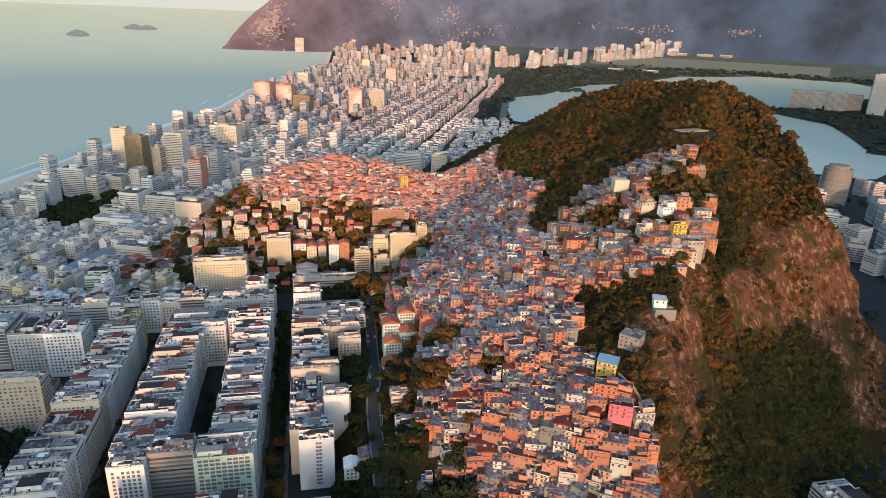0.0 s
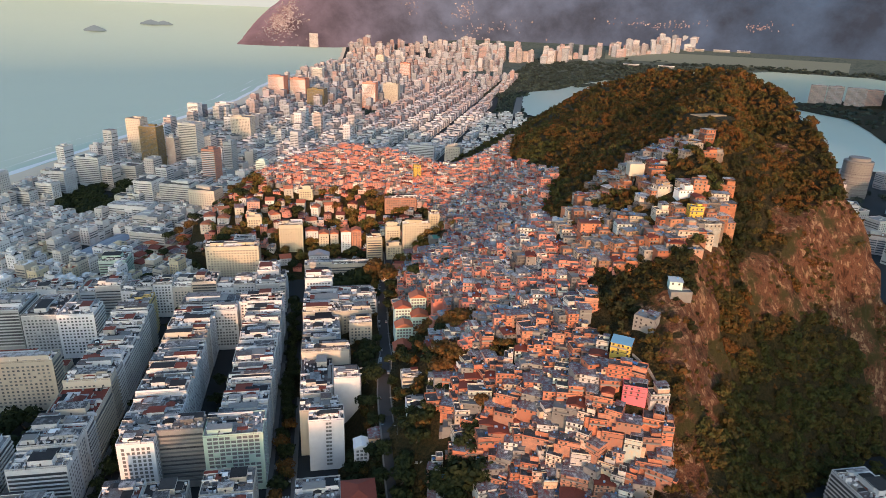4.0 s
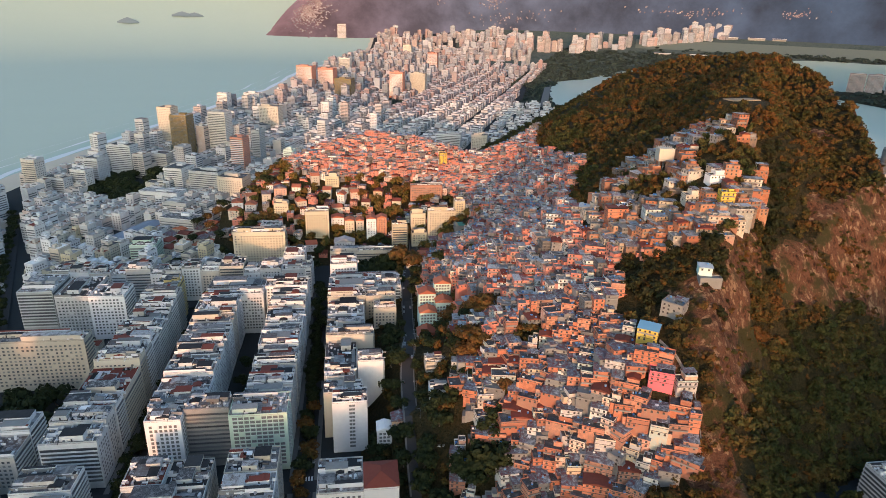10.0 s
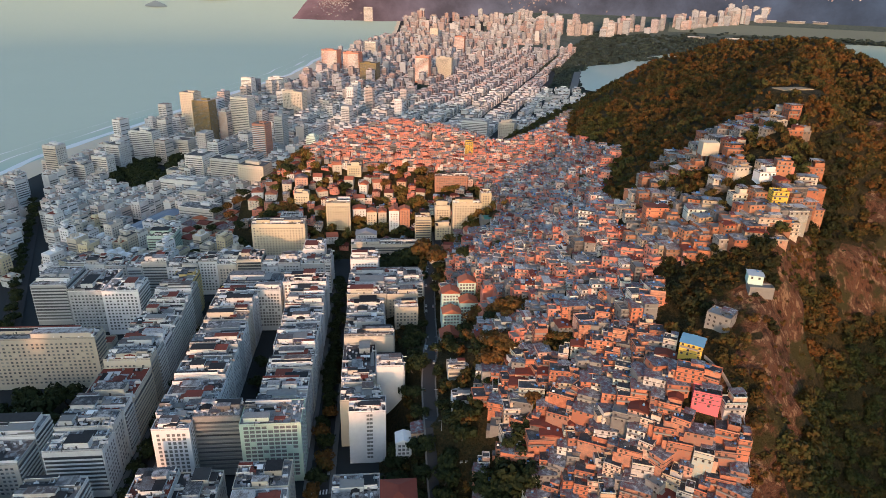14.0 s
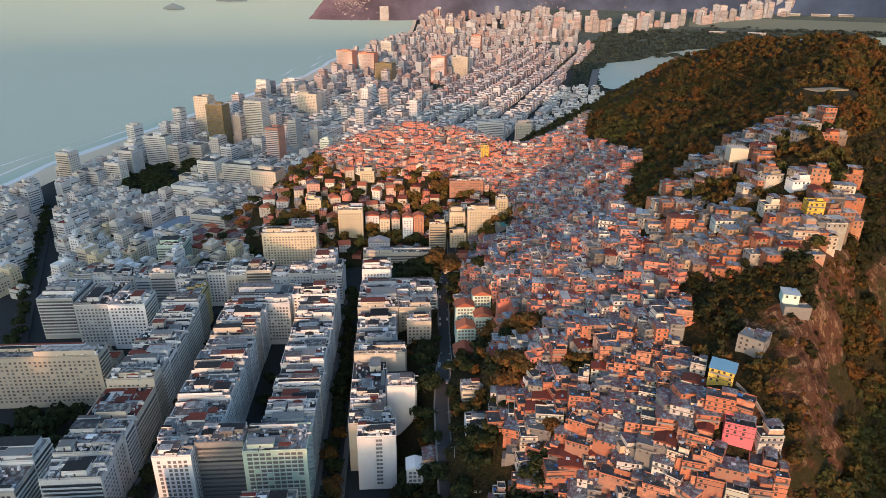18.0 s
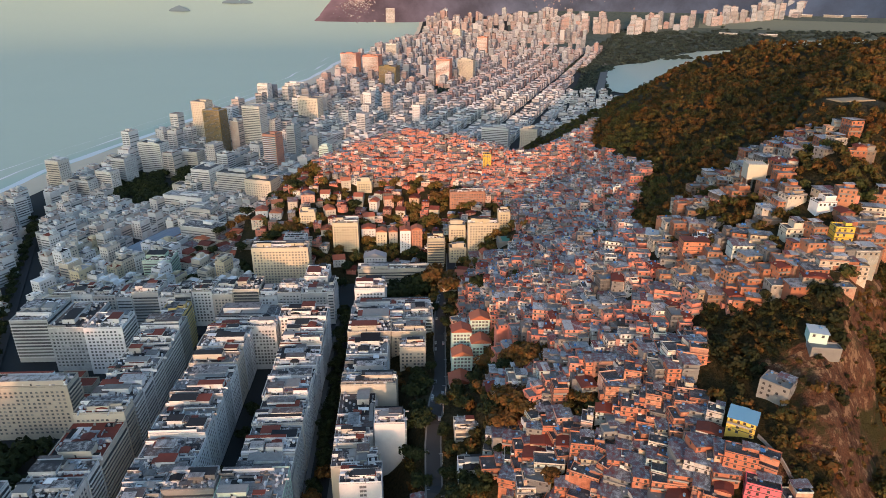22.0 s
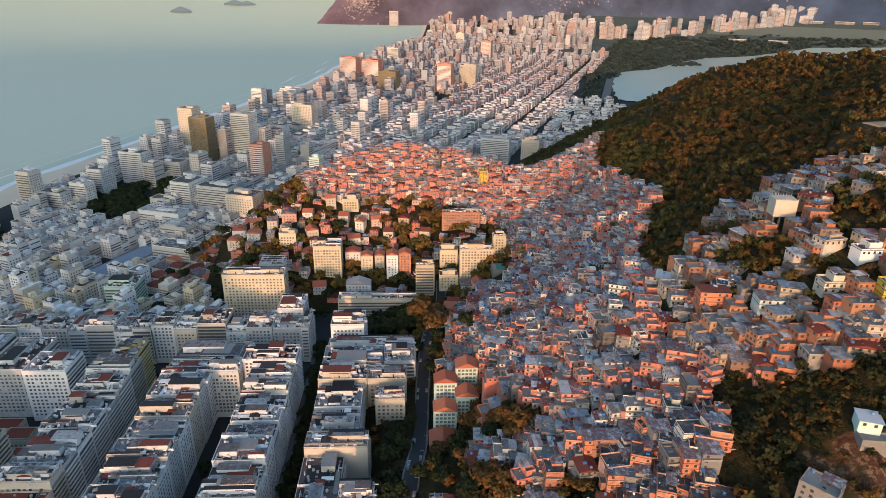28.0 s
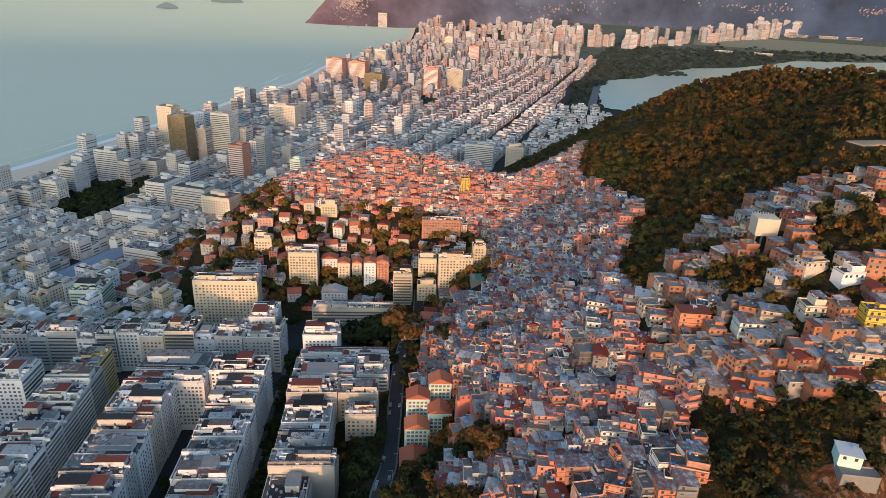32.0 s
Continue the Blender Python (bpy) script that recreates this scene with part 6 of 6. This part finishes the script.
r = random.Random(8)
for x in (-34, -147):
    y = 268
    while y < 640:
        tree(x + r.uniform(-3, 3), y, r.uniform(4.5, 7.0), rust=(x == -34 and y < 420 and r.random() < .4))
        y += r.uniform(8, 13)
for k in range(26):
    t = k / 26
    tree(-291 - 180 * t + r.uniform(-3, 3), 480 + 439 * t, r.uniform(5, 7))
for k in range(84):
    x, y = r.uniform(-410, -308), r.uniform(930, 1120)
    if inside(x, y, PARK_EDGE) and free(x, y, 1):
        tree(x, y, r.uniform(8, 12), z=2)
for x, y, q, rust in ((74, 404, 6, 0), (72, 416, 6, 1), (76, 366, 6, 0), (70, 378, 5, 0), (62, 352, 5, 0), (72, 430, 6, 1), (58, 420, 6, 0), (64, 312, 7, 0), (30, 436, 6, 0), (48, 392, 5, 0), (31, 375, 6, 0), (33, 345, 6, 0), (44, 405, 5, 0), (40, 500, 5, 0), (58, 560, 6, 0), (60, 575, 6, 0), (47, 590, 5, 0), (62, 600, 6, 0), (36, 470, 6, 0), (56, 440, 6, 0), (58, 455, 6, 1), (60, 350, 6, 0), (66, 356, 6, 0), (68, 440, 6, 0), (28, 461, 8, 0), (14, 358, 7, 0), (20, 366, 6, 0), (26, 350, 7, 0), (30, 330, 7, 0), (42, 322, 8, 0), (46, 330, 7, 0), (50, 352, 7, 0), (54, 362, 6, 0), (84, 318, 8, 0), (78, 312, 7, 0), (88, 326, 7, 0), (34, 414, 6, 0), (28, 424, 7, 0), (40, 310, 8, 0), (62, 306, 8, 0), (70, 300, 8, 0), (30, 300, 7, 0), (52, 295, 8, 0), (102, 434, 8, 1), (95, 442, 8, 1), (90, 450, 7, 1), (106, 428, 7, 1), (97, 430, 7, 1), (88, 440, 6, 0), (33, 420, 7, 0), (20, 440, 8, 0), (14, 352, 7, 0), (12, 336, 8, 0), (54, 340, 8, 0), (22, 320, 8, 0), (60, 330, 9, 0), (78, 470, 8, 1), (86, 462, 7, 1), (70, 448, 7, 0), (56, 650, 9, 1), (48, 645, 9, 1), (22, 652, 9, 0), (34, 645, 9, 0), (96, 640, 7, 0),
                      (-80, 430, 6, 0), (-92, 410, 7, 0), (-90, 452, 6, 0), (-92, 480, 6, 0), (-215, 400, 11, 0), (-228, 420, 12, 0), (-245, 428, 12, 0), (-240, 408, 11, 0), (-270, 420, 10, 0), (-222, 436, 11, 0), (-256, 412, 11, 0), (-206, 418, 9, 0), (-240, 760, 7, 0), (-216, 762, 6, 1), (-196, 764, 7, 0), (-178, 783, 7, 1), (-220, 784, 6, 0), (-200, 806, 7, 0), (-190, 826, 7, 1), (-214, 828, 6, 0), (-170, 806, 8, 1), (-168, 826, 8, 0), (-164, 760, 7, 0), (-200, 700, 8, 0), (-195, 716, 8, 0), (-160, 730, 9, 0), (-150, 715, 9, 0), (-172, 745, 9, 1), (-140, 740, 8, 1), (-125, 765, 8, 0), (-110, 775, 9, 1), (-130, 830, 9, 0), (-145, 850, 8, 1), (-112, 850, 9, 0),
                      (-90, 845, 8, 1), (-60, 790, 7, 1), (-36, 815, 8, 0), (-12, 820, 8, 1), (10, 825, 8, 1), (30, 830, 7, 0), (60, 825, 9, 1), (74, 830, 9, 1), (90, 835, 8, 0), (100, 820, 8, 0), (40, 735, 7, 0), (30, 745, 7, 0), (78, 770, 7, 0), (70, 690, 6, 1), (-45, 690, 7, 0), (-40, 720, 7, 0), (-66, 720, 8, 1), (-10, 735, 6, 0), (40, 700, 6, 0), (-262, 690, 7, 0), (-300, 680, 7, 0), (-150, 885, 9, 0), (-125, 895, 9, 1), (-105, 880, 8, 1), (-100, 920, 8, 0),
                      (78, 384, 9, 1), (84, 394, 9, 1), (72, 396, 8, 0), (88, 386, 8, 1), (80, 402, 8, 1), (79, 300, 12, 0), (73, 306, 10, 0), (86, 304, 9, 0), (95, 337, 6, 1), (10, 652, 14, 0), (22, 646, 14, 0), (18, 664, 14, 0), (32, 656, 15, 0), (44, 666, 13, 0), (42, 648, 14, 0), (56, 646, 15, 1), (60, 630, 13, 1), (52, 660, 12, 1), (60, 612, 11, 1), (88, 586, 8, 0), (82, 592, 8, 1), (52, 330, 9, 0), (120, 372, 5, 1), (116, 378, 4.5, 1), (124, 366, 4.5, 0), (30, 395, 6, 0), (24, 405, 6, 0), (46, 430, 5, 0), (48, 352, 6, 0), (46, 375, 5, 0), (28, 480, 6, 0), (30, 490, 6, 0)):
    if free(x, y, -1.5):
        tree(x, y, q, bool(rust))
for e in spare:
    for o in [*e.children_recursive, e]:
        bpy.data.objects.remove(o)
# bushes and far woods
spots = []
r = random.Random(12)
for k in range(5200):
    a, q = r.uniform(.12, .62), r.uniform(2550, 4000)
    x, y = q * math.sin(a), q * math.cos(a)
    lag = inside(x, y, shore)
    isle = math.hypot((x - 1150) / 1.4, y - 2960) < 110
    if (not lag or isle) and x > coast(min(y, 3900)) + 830 + (y - 2500) * .25 and not (y > 3180 and 560 < x < 800 and y < 3460):
        spots.append((x, y, far_z(x, y) + 6, r.uniform(9, 17), .6))
for k in range(1300):
    x, y = r.uniform(560, 2600), r.uniform(380, 2500)
    d = x - 1.0 * y
    if height(x, y) < 5 and not inside(x, y, shore) and x > 500 + .2 * y and d > -700:
        spots.append((x, y, 7, r.uniform(6, 12), .7))
for k in range(620):
    x, y = r.uniform(1500, 2700), r.uniform(1350, 2450)
    if inside(x, y, BANK):
        spots.append((x, y, 9, r.uniform(9, 16), .7))
for k in range(420):
    a = radians(r.uniform(25, 50))
    near_edge = 3640 + 380 * smooth(25, 34, math.degrees(a))
    q = near_edge + r.random() * (4075 - near_edge + 30)
    spots.append((q * math.sin(a), q * math.cos(a), lift(q) + 7, r.uniform(9, 17), .6))
for k in range(760):
    y = r.uniform(1840, 2950)
    x = 518 + (y - 1955) * .32 + r.uniform(0, 110)
    if abs(x - 585 - (y - 1925) * .325) > 17 and not inside(x, y, shore):
        spots.append((x, y, 6, r.uniform(4, 8), .7))
for k in range(60):
    spots.append((120 + r.uniform(-38, 38), 1990 + r.uniform(-55, 55), 6, r.uniform(5, 8), .7))
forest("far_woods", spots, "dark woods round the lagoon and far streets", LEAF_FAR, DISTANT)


# ---- distance ----
def ridge_height(a):
    """Height of the far mountains over the sheet, by bearing in degrees clockwise from +y."""
    left = max(0.0, min(a + 7.5, 7.5)) ** 1.3 * 27 + smooth(0, 9, a) * 250
    return left * (1 + .12 * noise.noise((a * .5, 3, 0)))


rows = []
for i in range(40):
    row_ = []
    for k in range(150):
        a = -9.5 + 62 * k / 149
        inner = 4110 if a < 0 else 4110 + smooth(0, 14, a) * 260
        q = inner + (4890 - inner) * i / 39
        t = i / 39
        n = noise.fractal((a * .35, t * 3, 0), 1, 2, 6)
        up = ridge_height(a) * min(1, t / (.38 if a < 0 else .38 + .5 * smooth(0, 8, a))) ** .8 * (1 + .16 * n) + 5 * n - 34 * smooth(-7.2, -7.7, a)
        x, y = q * math.sin(radians(a)), q * math.cos(radians(a))
        row_.append((x, y, lift(min(q, 4140 + 310 * smooth(-7.4, -4.2, a))) + max(-20, up) + (0 if i else -8)))
    rows.append(row_)
grid_sheet("backdrop_mountains", rows, MOUNTAIN, "mountains with a purple haze glow beyond the city", "mountains")
for x, y, q, h in ((-1298, 4159, 55, 26), (-1040, 4380, 60, 22), (-970, 4395, 50, 18)):
    rows = []
    for i in range(9):
        rows.append([(x + q * (1 - i / 8) * math.cos(k * .42) * 1.2, y + q * (1 - i / 8) * math.sin(k * .42), lift(math.hypot(x, y)) - 6 + (h + 6) * (i / 8) ** .7 + 2 * noise.noise((k * .7, i, x))) for k in range(16)])
    grid_sheet("backdrop_island", rows, ISLE, "small rocky island with a haze glow", "island")
# glowing sheet added as pale haze where sea and sky meet
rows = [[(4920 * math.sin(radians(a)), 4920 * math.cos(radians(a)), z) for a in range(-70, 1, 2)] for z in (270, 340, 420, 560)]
grid_sheet("backdrop_haze", rows, HAZE, "glowing sheet for pale morning haze over the far sea", "haze")
# hillside settlements on the far mountains, and the tall hotel by the water
s, g = Shape(), Shape()
r = random.Random(19)


def mountain_z(x, y):
    a, q = math.degrees(math.atan2(x, y)), math.hypot(x, y)
    inner = 4110 if a < 0 else 4110 + smooth(0, 14, a) * 260
    t = max(0, (q - inner) / (4890 - inner))
    n = noise.fractal((a * .35, t * 3, 0), 1, 2, 6)
    return lift(min(q, 4450)) + ridge_height(a) * min(1, t / (.38 if a < 0 else .38 + .5 * smooth(0, 8, a))) ** .8 * (1 + .16 * n) + 5 * n


for a0, a1, t0, t1, n in ((-4.8, -1.6, .06, .36, 820), (6.0, 8.5, .18, .36, 90), (11.0, 13.0, .12, .26, 80), (24, 33, .1, .16, 60), (34, 37, .1, .16, 40), (9, 18, .02, .1, 60)):
    for k in range(n):
        a, t = r.gauss((a0 + a1) / 2, (a1 - a0) / 4.5), r.gauss((t0 + t1) / 2, (t1 - t0) / 4)
        inner = 4110 if a < 0 else 4110 + smooth(0, 14, a) * 260
        q = inner + (4890 - inner) * t
        x, y = q * math.sin(radians(a)), q * math.cos(radians(a))
        w = r.uniform(1.6, 3.4)
        s.place(x, y, mountain_z(x, y), r.uniform(-30, 30)).box(-w * 1.4, w * 1.4, -w, w, -8, r.uniform(1, 4))
tagged(s.make("far_settlement", SETTLEMENT), "tiny pale houses scattered over the far slopes", "houses", kind="stuff")
e = thing("hotel_tower", -57, 4092, far_z(-57, 4092) + 4, 0, "pale slab hotel tower at the foot of the headland", "tower")
s = Shape()
s.box(-26, 26, -9, 9, 0, 80)
s.make("wall", PLASTER_HAZED, e)
s = Shape()
windows_on(s, "f", 26, 9, 78, r, 6, 5, 6, "ribbon")
s.make("glazing", [GLASS, PLASTER_HAZED], e)["kind"] = "stuff"
# racecourse past the lagoon
rows = []
for q in (4085, 4130, 4180, 4230, 4280):
    rows.append([(q * math.sin(radians(a)), q * math.cos(radians(a)), lift(q) + 6.5) for a in range(24, 43)])
grid_sheet("racecourse", rows, GRASS, "flat green racecourse beyond the lagoon", "field")
for a, w, q in ((26.2, 44, 3960), (29.0, 44, 3965), (31.2, 36, 4360), (33.0, 46, 4365), (34.6, 36, 4370)):
    e = thing("grandstand", q * math.sin(radians(a)), q * math.cos(radians(a)), lift(q) + 3, -a, "long white grandstand by the racecourse", "grandstand")
    s = Shape()
    s.box(-w, w, -8, 8, 0, 9)
    s.make("stand", CONCRETE, e)
    s = Shape()
    s.box(-w - 2, w + 2, -14, 9, 12, 13.5, under=True)
    s.box(-w, w, 7, 8, 9, 12)
    s.make("roof", WHITE, e)

# ---- small things ----
CAR_BODY, CAR_TOP = Shape(), Shape()
CAR_BODY.box(-.85, .85, -2.1, 2.1, .35, .95, under=True)
CAR_TOP.box(-.75, .75, -1.2, 1.3, .95, 1.45)
CAR_BODY, CAR_TOP = (o.make("pattern", m) for o, m in ((CAR_BODY, CARPAINT), (CAR_TOP, GLASS)))
WHEEL = Shape()
WHEEL.drum(0, 0, -.1, .1, .33, 10)
WHEEL = WHEEL.make("pattern", RUBBER)


def car(x, y, turn, z=None):
    e = thing("car", x, y, (height(x, y) + 1.12) if z is None else z, turn, "parked car at the kerb of the hill road", "car", "parked cars")
    share("body", CAR_BODY.data, e)
    share("cabin", CAR_TOP.data, e)
    for a in (-.8, .8):
        for b in (-1.3, 1.3):
            w = share("wheel", WHEEL.data, e, a, b, .33)
            w.rotation_euler = (0, radians(90), 0)


r = random.Random(2)
for (ax, ay), (bx, by) in zip(fine[12:], fine[13:]):
    d = math.hypot(bx - ax, by - ay)
    t = math.degrees(math.atan2(bx - ax, by - ay))
    for side in (-3.2, 3.2):
        if r.random() < .3:
            car((ax + bx) / 2 + side, (ay + by) / 2 + r.uniform(-1, 1), -t)
for y in range(300, 600, 14):
    for x in (-39.2, -28.8):
        if r.random() < .15:
            car(x, y + r.uniform(-2, 2), 0, 4.17)
for o in (CAR_BODY, CAR_TOP, WHEEL):
    bpy.data.objects.remove(o)
for k, (x, y) in enumerate([(p[0] + 5.5, p[1]) for p in fine[6::5]]):
    e = thing("street_lamp", x, y, height(x, y) + .9, 90, "grey steel street lamp beside the hill road", "street lamp", "lamps of the hill road")
    s = Shape()
    s.drum(0, 0, 0, 8, .12, 8, 0, .6)
    s.make("pole", STEEL, e)
    s = Shape()
    s.box(-.06, .06, 0, 2.0, 7.9, 8.02, under=True)
    s.make("arm", STEEL, e)
    s = Shape()
    s.box(-.18, .18, 1.6, 2.4, 7.75, 7.9, under=True)
    s.make("lamp_head", CONCRETE, e)
# cliff fence and steps at the edge of the houses
e = thing("retaining_wall", 0, 0, 0, 0, "pale concrete retaining wall at the cliff edge", "wall")
s = Shape()
for a, b in zip(((187, 258), (190, 272), (191, 286), (186, 300)), ((190, 272), (191, 286), (186, 300), (181, 312))):
    za, zb = height(*a), height(*b)
    i = s.points([(a[0], a[1], za - 3), (b[0], b[1], zb - 3), (b[0], b[1], zb + 2), (a[0], a[1], za + 2), (a[0] + .5, a[1], za - 3), (b[0] + .5, b[1], zb - 3), (b[0] + .5, b[1], zb + 2), (a[0] + .5, a[1], za + 2)])
    s.f += [(i, i + 1, i + 2, i + 3), (i + 4, i + 7, i + 6, i + 5), (i + 3, i + 2, i + 6, i + 7)]
    s.m += [0] * 3
s.make("wall", CONCRETE, e)
